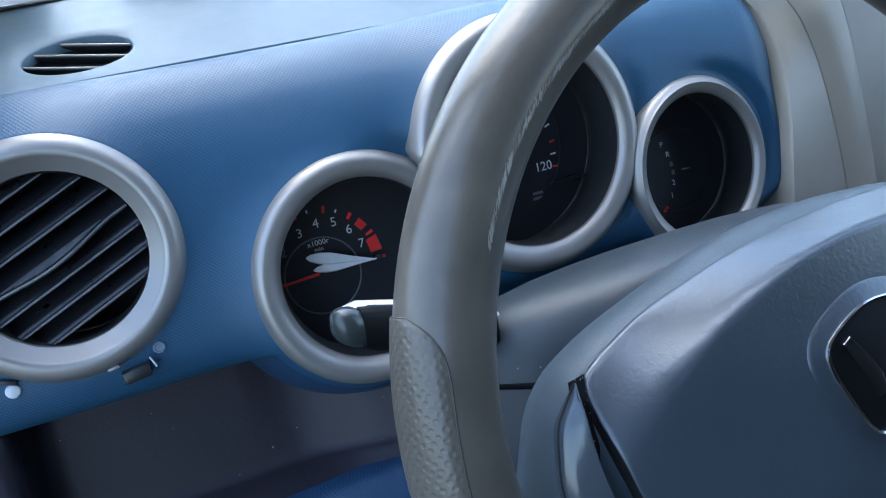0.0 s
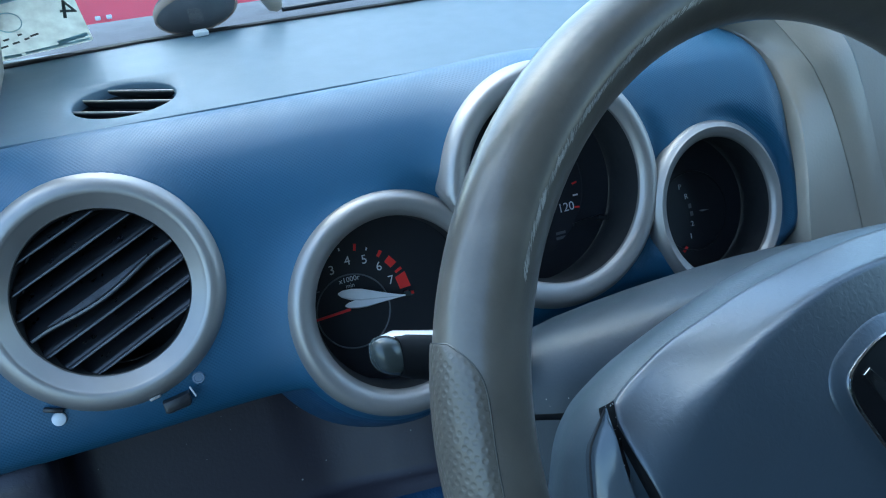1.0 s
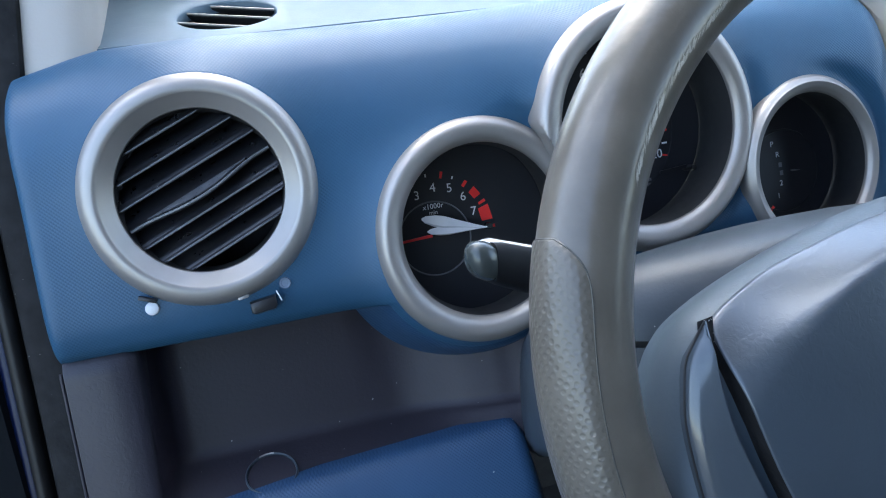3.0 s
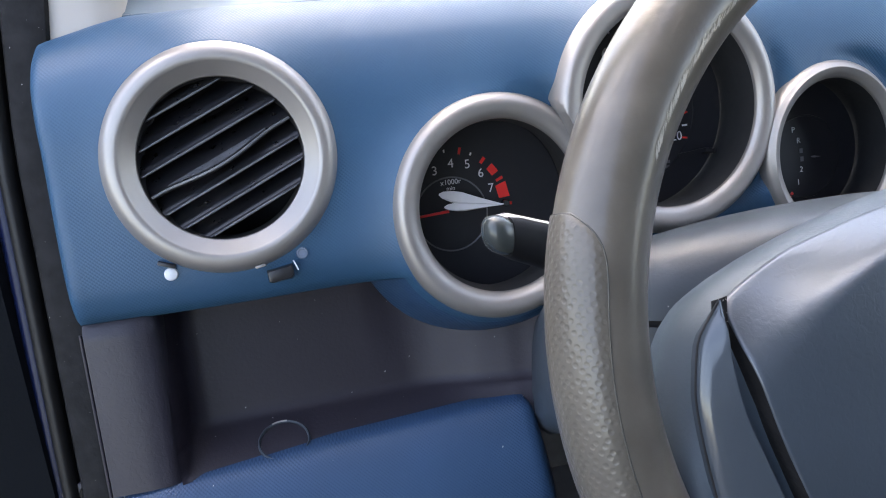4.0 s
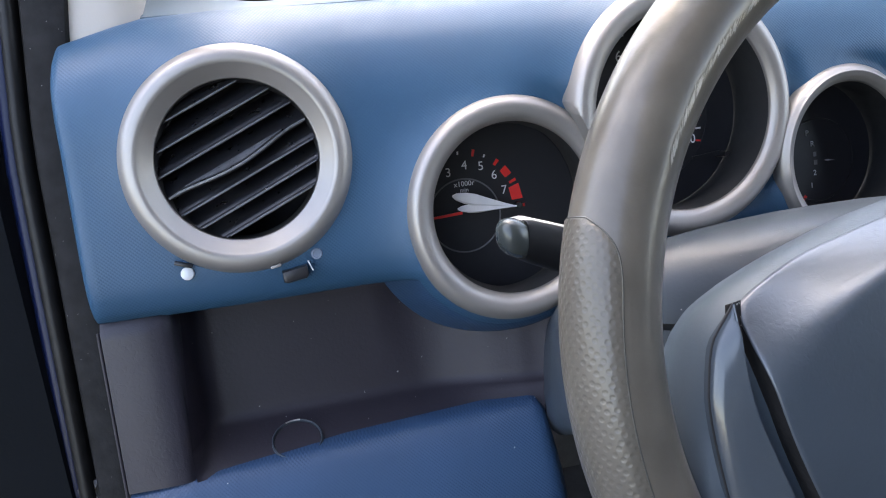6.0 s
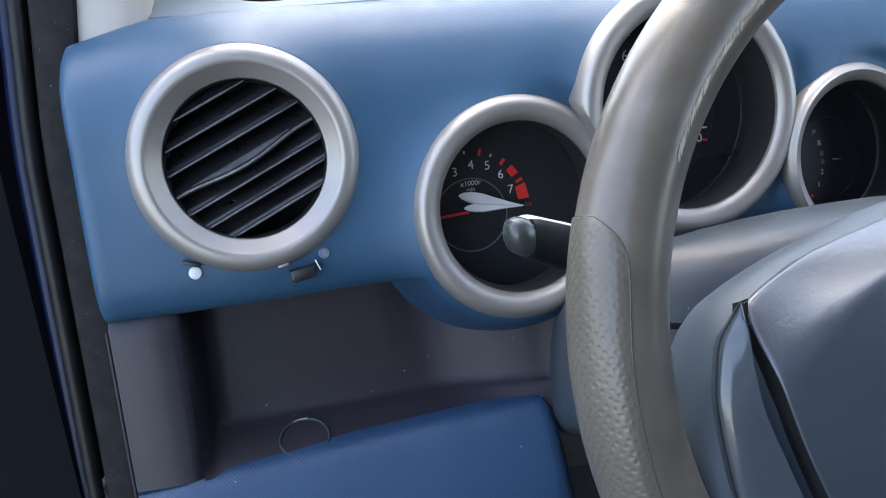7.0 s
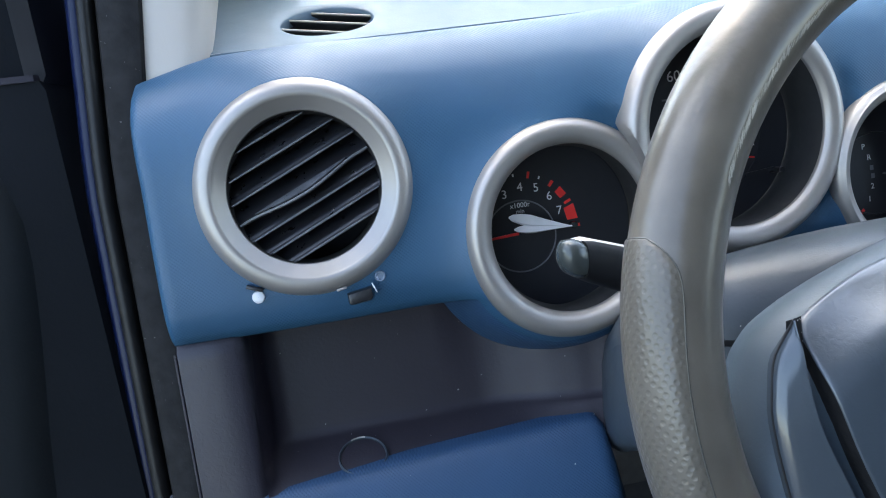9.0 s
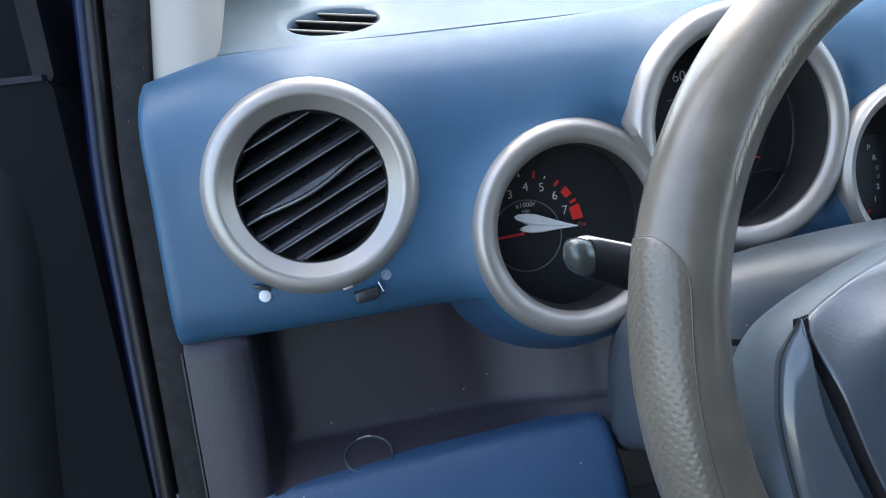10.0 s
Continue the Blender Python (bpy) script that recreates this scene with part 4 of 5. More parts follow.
def build_wheel():
    ob = thing("steering_wheel", WHEEL @ Vector((0, 0, -0.03)), "grey leather steering wheel with worn rim", "steering wheel")
    rings = []
    for i in range(180):
        th = 2 * i
        rings.append([rim_place(th, ph) for ph in range(0, 360, 12)])
    part("rim", loft(rings, close=True), LEATHER, ob, "smooth worn grey leather", sharp=80)

    # dimpled grip that wraps the outer half of the rim, with a rounded end
    def grip(t0, t1, name):
        rows, uvs = [], []
        steps, m = 56, 26
        for i in range(steps + 1):
            th = t0 + (t1 - t0) * (i / steps) ** 1.7
            front = 22 + 54 * (1 - math.exp(-(th - t0) / 2.0)) - 4 * i / steps
            row, flat_row = [], []
            for j in range(m + 1):
                ph = -150 + (front + 150) * j / m
                e = min(j, m - j)
                h = (0.0, 0.0007, 0.0010)[min(e, 2)] * min(1.0, i / 2)
                row.append(rim_place(th, ph, RIM_T + h - 0.0001))
                flat_row.append((radians(th) * RIM_R, radians(ph) * RIM_T))
            rows.append(row)
            uvs.append(flat_row)
        bm = sheet(rows)
        where = {v.index: uv for v, uv in zip(bm.verts, [p for r in uvs for p in r])} if bm.verts.index_update() is None else {}
        layer = bm.loops.layers.uv.new("skin")
        for f in bm.faces:
            for loop in f.loops:
                loop[layer].uv = where[loop.vert.index]
        part(name, bm, DIMPLED, ob, "dimpled grey leather grip", sharp=80)
        return rows

    rows = grip(156.2, 215, "grip")
    line = [rows[1][j] for j in range(6, 27)] + [r[-1] for r in rows[2:]]
    part("seam", tube(line, 0.00035, 6), SEAM, ob, "dark stitched seam")

    def rounded(points, passes=2, cuts=4):
        """A closed outline, made finer and rounded off."""
        out = []
        for i in range(len(points)):
            p, q = Vector(points[i]), Vector(points[(i + 1) % len(points)])
            out += [p.lerp(q, t / cuts) for t in range(cuts)]
        for _ in range(passes):
            out = [(out[i - 1] + out[i] * 2 + out[(i + 1) % len(out)]) / 4 for i in range(len(out))]
        return out

    def drawn_in(outline, d):
        """The outline moved inwards by d."""
        n = len(outline)
        res = []
        for i, p in enumerate(outline):
            t = (outline[(i + 2) % n] - outline[i - 2]).normalized()
            res.append(p + Vector((t.y, -t.x)) * d)
        return res

    def skin(outline, steps, last=()):
        """Rings drawn in from an outline by d at height h, then shrunk towards the middle."""
        rings, base = [], outline
        for d, h in steps:
            base = drawn_in(outline, d)
            rings.append([WHEEL @ Vector((p.x, p.y, h)) for p in base])
        mid = Vector((0.0, -0.022))
        for k, h in last:
            rings.append([WHEEL @ Vector((*(mid + (p - mid) * k), h)) for p in base])
        return rings

    # leather fibres rubbed up in short slanted strokes along the inner seam; pale colour adds their glints
    rnd = random.Random(5)
    bm = bmesh.new()
    for i in range(620):
        th = 98 + 50 * i / 619 + rnd.uniform(-0.3, 0.3)
        if th < 104 and rnd.random() < 0.5 or rnd.random() < 0.25 + 0.4 * max(0.0, math.sin(th * 0.8)):
            continue
        ph = 111.5 + 3 * math.sin(th * 0.12) + rnd.gauss(0, 1.0)
        ln, wd, lean = rnd.uniform(0.10, 0.24), rnd.uniform(1.3, 3.7), rnd.uniform(0.3, 0.8)
        quad = [rim_place(th - lean - ln, ph - wd, RIM_T + 0.0002), rim_place(th - lean + ln, ph - wd * 0.8, RIM_T + 0.0002), rim_place(th + lean + ln, ph + wd, RIM_T + 0.0002), rim_place(th + lean - ln, ph + wd * 0.8, RIM_T + 0.0002)]
        bm.faces.new([bm.verts.new(p) for p in quad])
    part("scuff", bm, SCUFF, ob, "rubbed leather scuffs with their glints put into the pale colour", smooth=False, kind="stuff")

    # hub shroud and spokes: one skin out to the rim on both sides
    OUT = [(-0.173, -0.085), (-0.169, -0.050), (-0.161, -0.026), (-0.152, -0.010), (-0.1450, 0.0030), (-0.1390, 0.0140), (-0.1320, 0.0230), (-0.1185, 0.0335), (-0.0906, 0.0431), (-0.0376, 0.0522)]
    outline = rounded(OUT + [(0.0, 0.0545)] + [(-a, y) for a, y in OUT[::-1]] + [(0.120, -0.112), (0.0, -0.118), (-0.120, -0.112)], 2)
    part("hub_shroud", loft(skin(outline, [(0.010, -0.045), (0.0045, -0.030), (0.0022, -0.020), (0.0026, -0.012), (0.0048, -0.004), (0.0085, 0.0015), (0.013, 0.0055), (0.019, 0.0080), (0.026, 0.0095)], [(0.5, 0.0095)]), (True, True)), SHROUD, ob, "slate grey wheel hub and spokes", sharp=60)

    for sgn in (-1, 1):
        # switch blank between spoke and pad
        rows, gap = [], []
        for k in range(25):
            y = 0.0335 - 0.1175 * (k / 24) ** 1.5
            left = smooth_curve(y, (-0.085, -0.0278, -0.002, 0.010, 0.0205, 0.0252, 0.0335), (0.1460, 0.1485, 0.1478, 0.1448, 0.1410, 0.1375, 0.1303))
            right = smooth_curve(y, (-0.085, -0.0564, -0.0258, -0.0067, 0.0138, 0.0265, 0.0335), (0.1150, 0.1215, 0.1290, 0.1330, 0.1333, 0.1315, 0.1300))
            full = min(1.0, 0.12 + (0.0335 - y) / 0.014)
            rows.append([WHEEL @ Vector((sgn * a, y, 0.0120 + (z - 0.0120) * full)) for a, z in ((left, 0.0060), (left - 0.0002, 0.0098), (left - 0.0010, 0.0112), (left * 0.65 + right * 0.35, 0.0138), (left * 0.3 + right * 0.7, 0.0152), (right + 0.0010, 0.0170), (right + 0.0003, 0.0171), (right, 0.0164), (right - 0.0003, 0.004))])
            gap.append([WHEEL @ Vector((sgn * a, y - 0.0005, z)) for a, z in ((right + 0.0002, 0.0070), (right - 0.003, 0.0071), (right - 0.0075, 0.0065))])
        part("switch_blank", sheet(rows), BLANK, ob, "smooth grey blanking trim", sharp=50)
        part("slit", tube([r[0] + (r[1] - r[0]) * 0.8 for r in rows], 0.0006, 6), MATT, ob, "dark slit")
        part("gap", sheet(gap), RUBBER, ob, "black dusty gap beside the pad")

    # airbag pad
    PADH = [(-0.1082, -0.085), (-0.1148, -0.0564), (-0.1220, -0.0258), (-0.1256, 0.0000), (-0.1260, 0.0140), (-0.1246, 0.0245), (-0.1216, 0.0306), (-0.1130, 0.0343), (-0.1000, 0.0378), (-0.0820, 0.0417), (-0.0360, 0.0474)]
    pad = rounded(PADH + [(0.0, 0.0486)] + [(-a, y) for a, y in PADH[::-1]] + [(0.06, -0.100), (0.0, -0.104), (-0.06, -0.100)], 2)
    def pad_height(p):
        """A steep shoulder below the upper edge that rolls over into the face."""
        x = min(0.139, abs(p.x))
        top, roll = 0.0486 - 0.9 * x**2 - 20 * x**4, 0.0415 - 2.36 * x**2
        near = min(1.0, max(0.0, (x - 0.070) / 0.055))
        edge = -0.0030 + 0.0070 * near * near * (3 - 2 * near)
        face = 0.0245 - 0.0044 * (x / 0.125) ** 2
        shoulder = edge + (top - p.y) / (top - roll) * (face - edge)
        face += 0.0030 * min(1.0, max(0.0, (roll - p.y) / 0.12))
        soft = 0.0055
        return min(shoulder, face) - max(0.0, soft - abs(shoulder - face)) ** 2 / (4 * soft)

    def round_pad(steps):
        return [[WHEEL @ Vector((p.x, p.y, pad_height(p) + lift - skirt * min(1.0, max(0.0, (p.y - 0.020) / 0.005)))) for p in drawn_in(pad, d)] for d, lift, skirt in steps]

    part("pad_wall", loft(round_pad(((0.0014, -0.014, -0.0115), (0.0010, -0.006, -0.004), (0.0006, -0.0012, 0)))), RUBBER, ob, "black flank of the airbag cover")
    rings = round_pad(((0.0002, -0.0010, 0.0015), (0.0001, -0.0010, 0), (0.0002, -0.0004, 0), (0.0006, -0.0001, 0), (0.0022, 0.0, 0)))
    row = drawn_in(pad, 0.0022)
    mid = Vector((0.0, -0.022))
    for k in [0.985 - 0.015 * i for i in range(55)] + [0.12, 0.06]:
        rings.append([WHEEL @ Vector((q.x, q.y, pad_height(q))) for q in [mid + (p - mid) * k for p in row]])
    part("airbag_pad", loft(rings, (False, True)), PAD, ob, "grey grained airbag cover", sharp=70)

    # plain maker's badge: a chrome rounded frame on a low plinth of the pad
    SHIELD = [(0.0, 0.0132), (-0.0100, 0.0117), (-0.0212, 0.0079), (-0.0274, 0.0046), (-0.0294, -0.0005), (-0.0282, -0.0092), (-0.0248, -0.0184), (-0.0204, -0.0307), (-0.0156, -0.0384), (-0.0089, -0.0418)]
    shield = rounded(SHIELD + [(0.0, -0.0424)] + [(-x, y) for x, y in SHIELD[:0:-1]], 2, 3)[::-1]
    if sum(p.x * q.y - q.x * p.y for p, q in zip(shield, shield[1:])) > 0:
        shield.reverse()

    def badge(grow, h):
        return [WHEEL @ Vector((p.x, p.y, h)) for p in drawn_in(shield, -grow)]
    # sloped flank added so that a sheen shows beside the badge
    part("badge_plinth", loft([badge(0.0085, 0.0235), badge(0.0075, 0.0252), badge(0.0060, 0.0260), badge(0.0010, 0.0279), badge(0.0, 0.0281), badge(-0.002, 0.0268)]), PAD, ob, "raised vinyl plinth shaped to catch the sheen", sharp=60)
    part("badge_recess", loft([badge(0.0, 0.0268), badge(-0.0010, 0.0272)], (False, True)), JET, ob, "dark badge recess")
    part("badge_frame", loft([badge(0.0008, 0.0276), badge(0.0008, 0.0289), badge(0.0002, 0.0294), badge(-0.0009, 0.0291), badge(-0.0016, 0.0273)]), CHROME, ob, "bright badge frame")
    for sgn in (-1, 1):
        bar = [(-0.0204, 0.0026), (-0.0155, 0.0043), (-0.0089, -0.0066), (-0.0038, -0.0158), (-0.0040, -0.0250), (-0.0095, -0.0250), (-0.0125, -0.0140)]
        part("badge_bar", slab([(sgn * -x, y) for x, y in bar], WHEEL @ pose(0, 0, 0.0273), 0.0022, 0.0008), CHROME, ob, "bright badge bar", sharp=30)
    return ob


build_wheel()

# ---- centre stack trim beside the gauges ----
def build_stack():
    ob = thing("centre_trim", at(0.52, -0.15, -0.02), "curved warm grey trim between gauges and centre dashboard", "trim", kind="structure")
    rows = []
    A = [(0.420, 0.0885), (0.4450, 0.0845), (0.4640, 0.0760), (0.4710, 0.0620), (0.4740, 0.0420), (0.4740, 0.0100), (0.4700, -0.030), (0.4620, -0.080), (0.4580, -0.140), (0.450, -0.20)]
    AW = [-0.049, -0.046, -0.037, -0.022, -0.008, 0.004, 0.009, 0.010, 0.006, 0.0]
    B = [(0.440, 0.112), (0.458, 0.096), (0.473, 0.078), (0.484, 0.058), (0.493, 0.038), (0.503, 0.010), (0.510, -0.026), (0.5155, -0.080), (0.516, -0.140), (0.514, -0.20)]
    D = [(0.505, 0.120), (0.520, 0.102), (0.531, 0.084), (0.537, 0.064), (0.5405, 0.044), (0.5445, 0.012), (0.547, -0.026), (0.5495, -0.080), (0.550, -0.140), (0.550, -0.20)]
    n = 40
    def pick(pts, t):
        x = t * (len(pts) - 1)
        ks = range(len(pts))
        return smooth_curve(x, ks, [p[0] for p in pts]), smooth_curve(x, ks, [p[1] for p in pts])
    first, second, third = [], [], []
    for i in range(n + 1):
        t = i / n
        a, b, d = pick(A, t), pick(B, t), pick(D, t)
        low = smooth_curve(t * (len(AW) - 1), range(len(AW)), AW)
        lift = -0.022 * max(0.0, 1 - 2.2 * t)
        first.append([at(a[0] - 0.003, a[1], low - 0.030), at(a[0] - 0.0005, a[1], low + 0.0008), at(a[0] + 0.001, a[1], low + 0.0026)] + [at(a[0] + (b[0] - a[0]) * k, a[1] + (b[1] - a[1]) * k, low + 0.003 + (lift + 0.0072 - low - 0.003) * k) for k in (0.2, 0.4, 0.6, 0.8, 1.0)])
        e = ((b[0] + d[0]) / 2, (b[1] + d[1]) / 2)
        second.append([at(b[0] + 0.0004, b[1], lift + 0.002), at(b[0] + 0.0012, b[1], lift + 0.0072), at((b[0] * 2 + e[0]) / 3, (b[1] * 2 + e[1]) / 3, lift + 0.0105), at(*e, lift + 0.0125), at((d[0] + e[0]) / 2, (d[1] + e[1]) / 2, lift + 0.0108)])
        third.append([at((d[0] + e[0]) / 2, (d[1] + e[1]) / 2, lift + 0.0108), at((d[0] * 3 + e[0]) / 4, (d[1] * 3 + e[1]) / 4, lift + 0.0065), at(d[0] - 0.001, d[1], lift - 0.002), at(d[0], d[1], lift - 0.012), at(d[0] + 0.001, d[1], lift - 0.08)])
    part("inner_trim", sheet(first), STACKGREY, ob)
    part("outer_trim", sheet(second), STACKGREY, ob, "rounded grey outer trim")
    # same trim turning away; its shade is painted as a darker brown
    part("trim_return", sheet(third), RETURN, ob, "trim flank with its shade put into dark brown")
    rows = [[at(0.546, v, -0.062), at(0.62, v, -0.058), at(0.80, v, -0.055), at(1.10, v, -0.060)] for v in (0.10, 0.05, -0.05, -0.20)]
    part("passenger_panel", sheet(rows), STACKGREY, ob, "pale grey passenger dashboard panel")
    part("slot", block(flat(0.640, 0.085, -0.056, -4), (0.10, 0.012, 0.006), 0.002), BLACK, ob, "black narrow slot")
    part("pale_bead", tube([at(0.5575, v, -0.048) for v in (0.10, 0.05, 0.0, -0.05, -0.12)], 0.0016, 8), PILLAR, ob, "pale edge bead")
    return ob


build_stack()

# ---- windscreen and what is outside ----
far_back = 0.162
rows = []
for u in (-0.10, -0.06, -0.02, 0.05, 0.15, 0.4, 0.8, 1.15):
    bend = -0.020 * max(0.0, (0.05 - u) / 0.15)
    rows.append([on_top(u, far_back - 0.004 + bend, 0.0004), on_top(u, far_back - 0.003 + bend, 0.0016), on_top(u, far_back + 0.000 + bend, 0.0020), on_top(u, far_back + 0.008 + bend, 0.0005)])
lone("windscreen_seal", sheet(rows), RUBBER, "thin black rubber seal along the windscreen base", "seal", kind="structure")

GL = on_top(0, far_back + 0.004, 0)
SLOPE = radians(54)


def screen(x, up, off=0.0):
    """A place on the windscreen: x across, up along the glass, off inwards."""
    return Vector((x, GL.y - up * math.cos(SLOPE) - off * math.sin(SLOPE), GL.z + up * math.sin(SLOPE) - off * math.cos(SLOPE)))


bm = loft([[screen(x, u, 0.0) for x, u in ((-0.12, -0.03), (1.25, -0.03), (1.20, 0.92), (-0.06, 0.92))], [screen(x, u, -0.005) for x, u in ((-0.12, -0.03), (1.25, -0.03), (1.20, 0.92), (-0.06, 0.92))]], (True, True))
pane = lone("windscreen", bm, GLASS, "clear laminated windscreen", "windscreen", kind="structure", smooth=False)
pane.visible_shadow = False


def screen_pose(x, up, off=0.0, turn=0.0):
    o = screen(x, up, off)
    y = (screen(x, up + 1, off) - o).normalized()
    z = (screen(x, up, off + 1) - o).normalized()
    xx = y.cross(z)
    return Matrix(((xx.x, y.x, z.x, o.x), (xx.y, y.y, z.y, o.y), (xx.z, y.z, z.z, o.z), (0, 0, 0, 1))) @ pose(0, 0, 0, 0, 0, turn)


stick = thing("inspection_sticker", screen(0.0, 0.04, 0.001), "faded paper inspection sticker on the windscreen", "sticker")
STICK = screen_pose(-0.017, 0.0335, 0.0006, 6)
part("paper", slab([(-0.033, -0.029), (0.031, -0.029), (0.033, -0.027), (0.033, 0.029), (-0.033, 0.031)], STICK, 0.0004), STICKER, stick, smooth=False)
for x, y, sx, sy, turn in ((-0.012, 0.0245, 0.040, 0.008, 4), (0.008, -0.0262, 0.046, 0.0020, 0), (0.020, -0.0225, 0.022, 0.0034, 6), (-0.024, -0.0265, 0.012, 0.0024, -5)):
    part("ink_patch", block(STICK @ pose(x, y, 0.0006, 0, 0, turn), (sx, sy, 0.0003)), STICKERBLUE, stick, smooth=False)
for x, y, sx in ((-0.026, -0.0165, 0.006), (-0.017, -0.0150, 0.005), (-0.009, -0.0135, 0.0035), (-0.003, -0.0115, 0.006), (-0.022, -0.0105, 0.004), (-0.012, -0.0085, 0.003)):
    part("text_bar", block(STICK @ pose(x, y, 0.0007, 0, 0, 8), (sx, 0.0015, 0.0003)), INK, stick, smooth=False)
part("seal_print", turned([(0.0083, 0.0), (0.0084, 0.0002), (0.0090, 0.0002), (0.0091, 0.0)], STICK @ pose(-0.015, 0.004, 0.0006), 28), STICKERBLUE, stick, "faded round print")
letters("numeral", "4", 0.024, screen_pose(0.0082, 0.0400, 0.0014, -8) @ Matrix.Diagonal((-1, 1, 1, 1)), INK, stick)

lone("trim_clip", block(top_pose(0.0965, far_back - 0.006, 0.002, 8), (0.011, 0.008, 0.004), 0.0012), WHITEPLUG, "small white plastic clip at the windscreen base", "clip")

# outside: ground, cowl, bonnet, wiper, a red car
GROUND = thing("ground", (0, 0, 0), "asphalt car park ground reaching to the horizon", "ground", kind="structure")
part("asphalt", sheet([[Vector((x, y, 0)) for x in (-600, -60, -12, 12, 60, 600)] for y in (-600, -60, -12, 12, 60, 600)]), ASPHALT, GROUND)
rows = []
for y, z in ((GL.y + 0.012, GL.z - 0.012), (GL.y + 0.05, GL.z - 0.008), (GL.y + 0.10, GL.z - 0.004), (GL.y + 0.16, GL.z + 0.001), (GL.y + 0.18, GL.z - 0.002)):
    rows.append([Vector((x, y, z)) for x in (-0.18, 0.1, 0.4, 0.8, 1.3)])
lone("cowl", sheet(rows), COWL, "weathered grey plastic cowl below the windscreen", "cowl", kind="structure")
rows = []
for y, dz in ((GL.y + 0.18, -0.030), (GL.y + 0.20, -0.014), (GL.y + 0.5, -0.045), (GL.y + 0.85, -0.11), (GL.y + 0.95, -0.20), (GL.y + 0.98, -0.65)):
    rows.append([Vector((x, y, GL.z + dz - 0.05 * ((x - 0.55) / 0.75) ** 4)) for x in np.linspace(-0.2, 1.3, 16)])
lone("bonnet", sheet(rows), CARBLUE, "deep blue painted bonnet", "bonnet", kind="structure")


def build_wiper():
    ob = thing("wiper", screen(0.11, 0.0, -0.02), "dark windscreen wiper with pale worn arm", "wiper")
    part("arm", tube([screen(0.120, 0.085, -0.020), screen(0.135, 0.048, -0.018), screen(0.150, 0.024, -0.016), screen(0.1600, 0.0085, -0.014), screen(0.1635, 0.003, -0.014)], [0.006, 0.007, 0.0085, 0.0090, 0.0050], 14, flat=0.7), STACKGREY, ob, "pale worn wiper arm")
    m = screen_pose(0.098, 0.008, -0.012, 12)
    part("pivot_cover", loft([[m @ Vector((0.032 * k * math.cos(2 * math.pi * i / 32), 0.019 * k * math.sin(2 * math.pi * i / 32), z)) for i in range(32)] for k, z in ((1.0, -0.014), (1.0, -0.006), (0.94, -0.002), (0.8, 0.0005), (0.5, 0.0020), (0.1, 0.0022))], (False, True)), COWL, ob, "smoky rounded pivot cover")
    part("edge", loft([[m @ Vector((0.0335 * k * math.cos(2 * math.pi * i / 32), 0.0205 * k * math.sin(2 * math.pi * i / 32), z)) for i in range(32)] for k, z in ((1.0, -0.010), (1.0, -0.004), (0.96, -0.002))]), TAN, ob, "tan edge")
    part("blade", tube([screen(0.46, 0.004, -0.010), screen(0.30, 0.006, -0.010), screen(0.165, 0.003, -0.010)], [0.002, 0.0025, 0.002], 8), BLACK, ob)
    return ob


build_wiper()


def wheel_set(ob, x, y, r):
    m = pose(x, y, r, 0, 90, 0)
    tyre = part("wheel", turned([(r * 0.6, -0.10), (r * 0.95, -0.10), (r, -0.07), (r, 0.07), (r * 0.95, 0.10), (r * 0.6, 0.10)], m, 32), TYRE, ob)
    part("rim", turned([(0.01, 0.09), (r * 0.3, 0.085), (r * 0.6, 0.10), (r * 0.62, -0.09), (0.01, -0.09)], m, 24), SILVER, tyre)


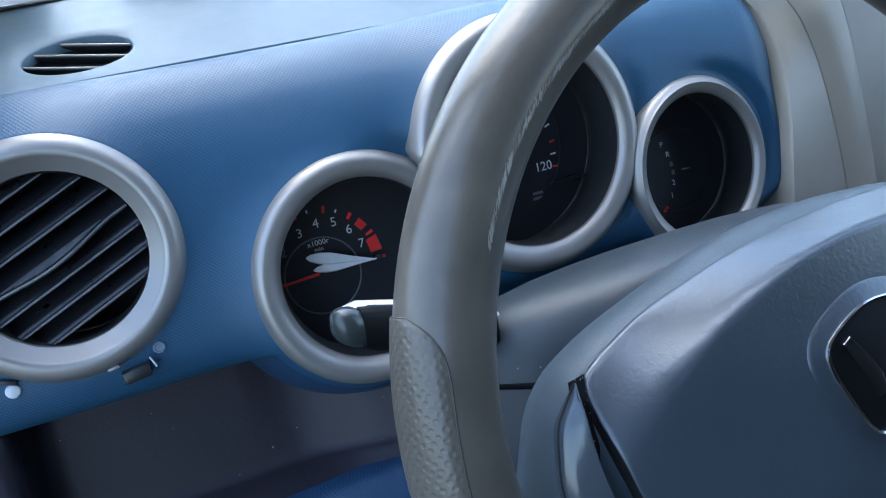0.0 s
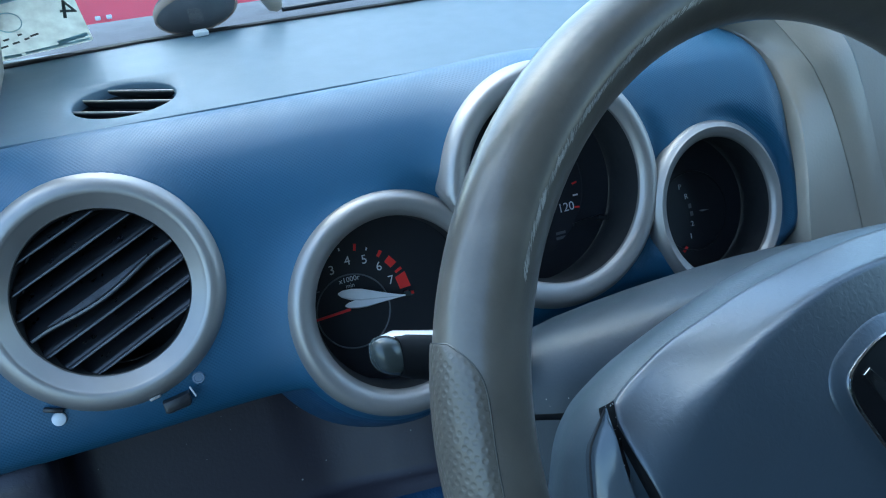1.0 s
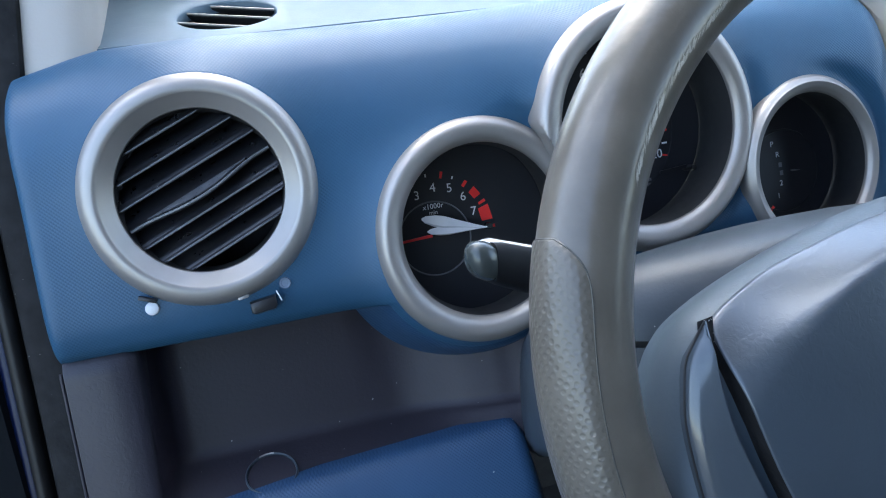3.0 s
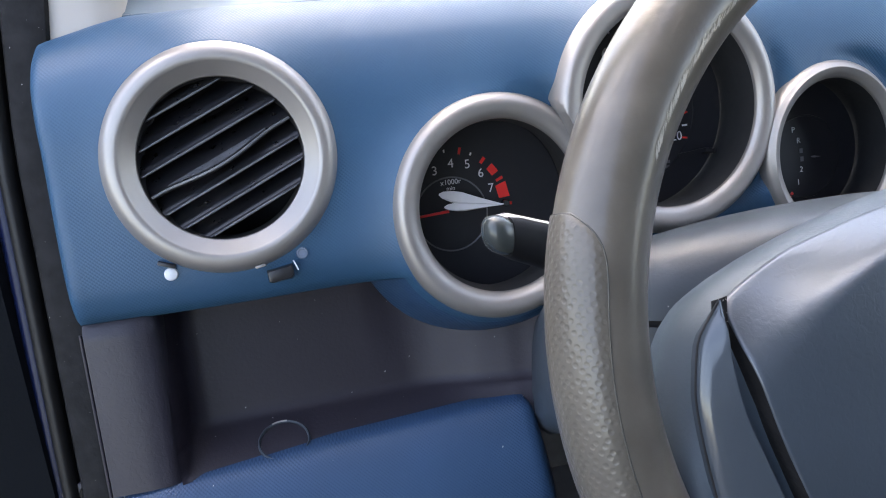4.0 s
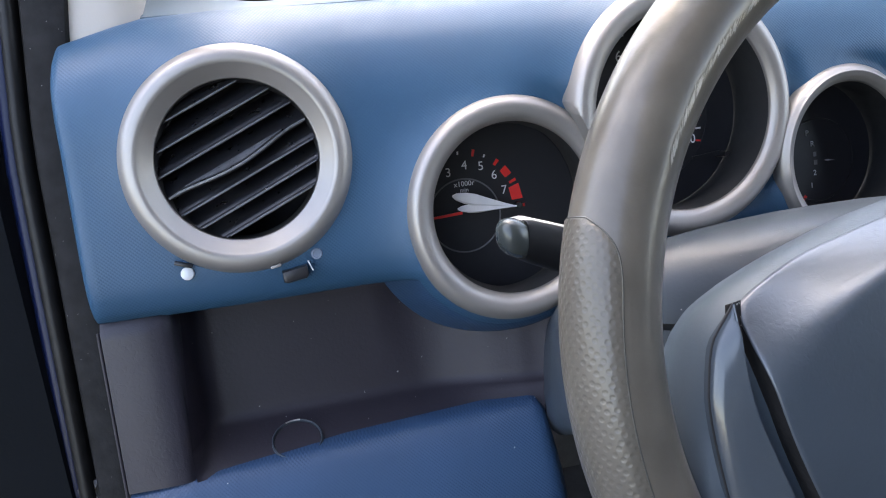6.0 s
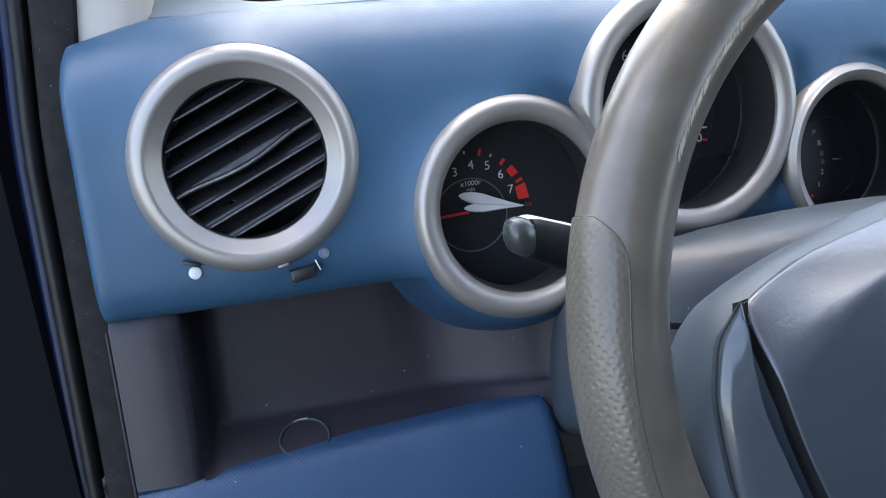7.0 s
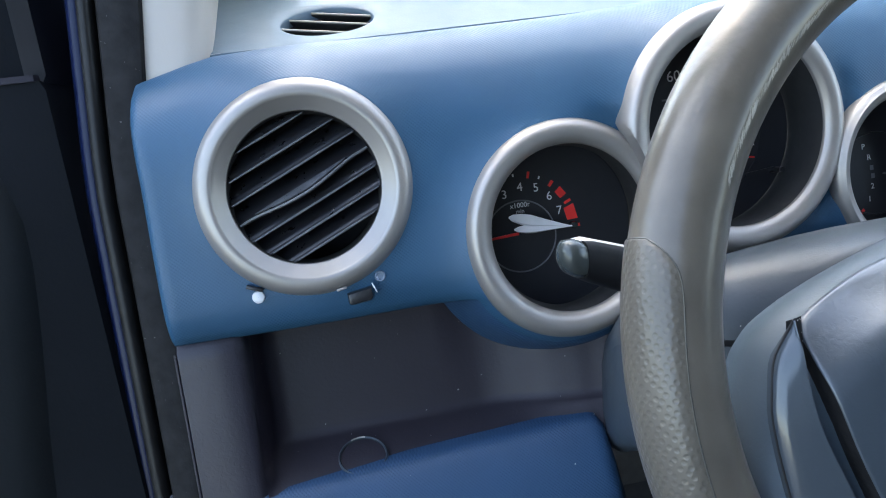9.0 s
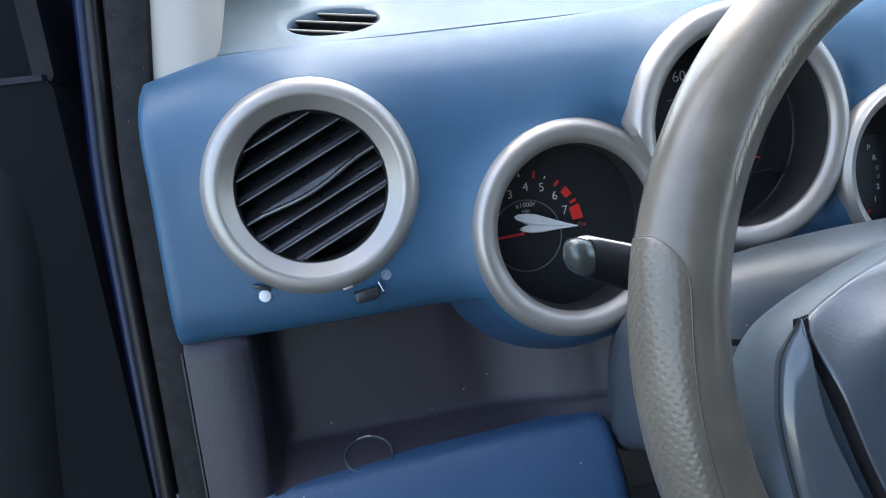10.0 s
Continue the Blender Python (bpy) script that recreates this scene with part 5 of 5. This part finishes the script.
def build_red_car(x0, y0):
    """A parked hatchback seen broadside through the windscreen."""
    ob = thing("parked_car", (x0, y0, 0), "red parked car seen through the windscreen", "car")
    ys = (-0.85, -0.80, -0.60, 0.0, 0.60, 0.80, 0.85)
    def skin(prof):
        rows = []
        for y in ys:
            k = 1 - 0.10 * (abs(y) / 0.85) ** 4
            rows.append([Vector((x0 + x, y0 + y, 0.25 + (z - 0.25) * (k if abs(y) < 0.86 else 1))) for x, z in prof])
        return sheet(rows)
    body = [(-2.1, 0.30), (-2.15, 0.60), (-2.05, 0.85), (-1.2, 0.98), (-0.9, 1.02), (1.5, 1.04), (1.95, 0.98), (2.08, 0.70), (2.05, 0.30)]
    part("body", skin(body), REDPAINT, ob)
    for y in (-0.853, 0.853):
        bm = bmesh.new()
        bm.faces.new([bm.verts.new((x0 + x, y0 + y, 0.25 + (z - 0.25) * 0.9)) for x, z in body])
        part("side_panel", bm, REDPAINT, ob)
    cab = [(-1.15, 0.97), (-0.45, 1.42), (0.2, 1.50), (1.0, 1.46), (1.6, 1.02)]
    rows = [[Vector((x0 + x, y0 + y * (1 - 0.22 * max(0, z - 1.0) / 0.5), z)) for x, z in cab] for y in (-0.76, -0.5, 0, 0.5, 0.76)]
    part("cabin", sheet(rows), REDPAINT, ob)
    for y in (-0.77, 0.77):
        bm = bmesh.new()
        bm.faces.new([bm.verts.new((x0 + x, y0 + y * (1 - 0.22 * max(0, z - 1.0) / 0.5) * 0.985, z)) for x, z in cab])
        part("side_window", bm, DARKGLASS, ob)
    for x in (-2.10, 2.05):
        for y in (-0.6, 0.6):
            part("lamp", block(pose(x0 + x, y0 + y, 0.74), (0.10, 0.26, 0.14), 0.03), WHITEPLUG, ob)
    part("door_handle", block(pose(x0 + 0.35, y0 - 0.862, 0.86), (0.16, 0.02, 0.03), 0.008), CHROME, ob)
    part("door_handle", block(pose(x0 - 0.55, y0 - 0.862, 0.86), (0.16, 0.02, 0.03), 0.008), CHROME, ob)
    for x in (-1.170, -1.119):
        part("side_marker", block(pose(x0 + x, y0 - 0.862, 0.80), (0.026, 0.016, 0.020), 0.005), WHITEPLUG, ob, "small white spot")
    for x in (-1.35, 1.3):
        for y in (-0.78, 0.78):
            wheel_set(ob, x0 + x, y0 + y, 0.30)
    return ob


build_red_car(1.1, 4.6)

# ---- the cabin that closes the place ----
def wall(name, corners, mat, label, category, thick=0.03):
    c = [Vector(p) for p in corners]
    nrm = (c[1] - c[0]).cross(c[2] - c[0]).normalized() * thick
    return lone(name, loft([c, [p + nrm for p in c]], (True, True)), mat, label, category, kind="structure", smooth=False)


roof_z, roof_front = screen(0, 0.92).z, screen(0, 0.92).y
wall("ceiling", [(-0.10, roof_front, roof_z), (1.22, roof_front, roof_z), (1.22, -2.4, roof_z + 0.02), (-0.10, -2.4, roof_z + 0.02)], HEADLINER, "pale beige headlining", "ceiling")
wall("floor", [(-0.12, 0.5, 0.42), (1.24, 0.5, 0.42), (1.24, -2.4, 0.42), (-0.12, -2.4, 0.42)], CARPET, "dark carpeted car floor", "floor")
wall("wall_front", [(-0.12, 0.36, 0.42), (1.24, 0.36, 0.42), (1.24, 0.36, 1.06), (-0.12, 0.36, 1.06)], CARPET, "dark bulkhead behind the dashboard", "wall")
wall("wall_right", [(1.24, 0.3, 0.42), (1.24, -2.4, 0.42), (1.24, -2.4, 1.14), (1.24, 0.3, 1.14)], DOORTRIM, "dark grey passenger side trim below the window", "wall")
# unseen full-height walls, added to keep light from entering behind
wall("wall_right_rear", [(1.24, -0.85, 1.14), (1.24, -2.4, 1.14), (1.24, -2.4, roof_z + 0.02), (1.24, -0.85, roof_z + 0.02)], DOORTRIM, "unseen dark wall closing off light at the right rear", "wall")
wall("wall_back", [(-0.12, -2.4, 0.42), (1.24, -2.4, 0.42), (1.24, -2.4, roof_z + 0.02), (-0.12, -2.4, roof_z + 0.02)], DOORTRIM, "unseen dark wall closing off light from the back", "wall")
wall("wall_left", [(-0.14, -0.92, 0.42), (-0.14, -2.4, 0.42), (-0.14, -2.4, roof_z + 0.02), (-0.14, -0.92, roof_z + 0.02)], DOORTRIM, "unseen dark wall closing off light at the left rear", "wall")
wall("kick_panel", [(-0.10, 0.3, 0.42), (-0.10, 0.08, 0.42), (-0.10, 0.08, 0.92), (-0.10, 0.3, 0.95)], TRAY, "dark kick panel beside the footwell", "trim")


# ---- dust and crumbs lying on the plastics ----
def dust(name, sources, count, seed, sizes, label):
    """Flat irregular flecks strewn over the given parts, denser by area."""
    rnd = random.Random(seed)
    bm = bmesh.new()
    bpy.context.view_layer.update()
    for ob in sources:
        me, mw = ob.data, Matrix.Translation(root_of(ob))
        polys = [p for p in me.polygons if p.area > 0 and len(p.vertices) < 5]
        picks = rnd.choices(polys, [p.area for p in polys], k=count)
        for p in picks:
            vs = [me.vertices[i].co for i in p.vertices]
            s, t = rnd.random(), rnd.random()
            a, b2 = vs[0].lerp(vs[1], s), vs[-1].lerp(vs[2 if len(vs) > 3 else 1], s)
            nrm = p.normal
            o = mw @ (a.lerp(b2, t) + nrm * 0.0002)
            if (o - Vector((0.05, -0.42, 1.21))).dot(nrm) > 0:
                o, nrm = o - nrm * 0.0004, -nrm
            x = nrm.orthogonal().normalized()
            y = nrm.cross(x)
            r = rnd.choice(sizes) * rnd.uniform(0.6, 1.3)
            n = rnd.choice((4, 5, 6))
            bm.faces.new([bm.verts.new(o + (x * math.cos(6.283 * k / n) + y * math.sin(6.283 * k / n) * rnd.uniform(0.4, 1)) * r * rnd.uniform(0.6, 1.2)) for k in range(n)])
    return lone(name, bm, DUST, label, "dust", kind="stuff", smooth=False)


def named(parent, name):
    return [o for o in bpy.data.objects if o.name.split(".")[0] == name and o.parent is not None and o.parent.name == parent]


dust("dust", named("steering_column", "upper_cover"), 90, 3, (0.0002, 0.0003, 0.0005), "pale dust specks on the steering column")
dust("dust", [bpy.data.objects["lower_panel"], bpy.data.objects["storage_tray"]], 24, 4, (0.0002, 0.0003, 0.0006), "pale dust specks in tray and on knee panel")
dust("dust", named("steering_wheel", "gap")[:1], 130, 6, (0.0002, 0.0004), "pale crumbs in the gap beside the airbag pad")
dust("dust", [bpy.data.objects["door_seal"]], 420, 8, (0.00015, 0.0003), "pale dust on the rubber door seal")
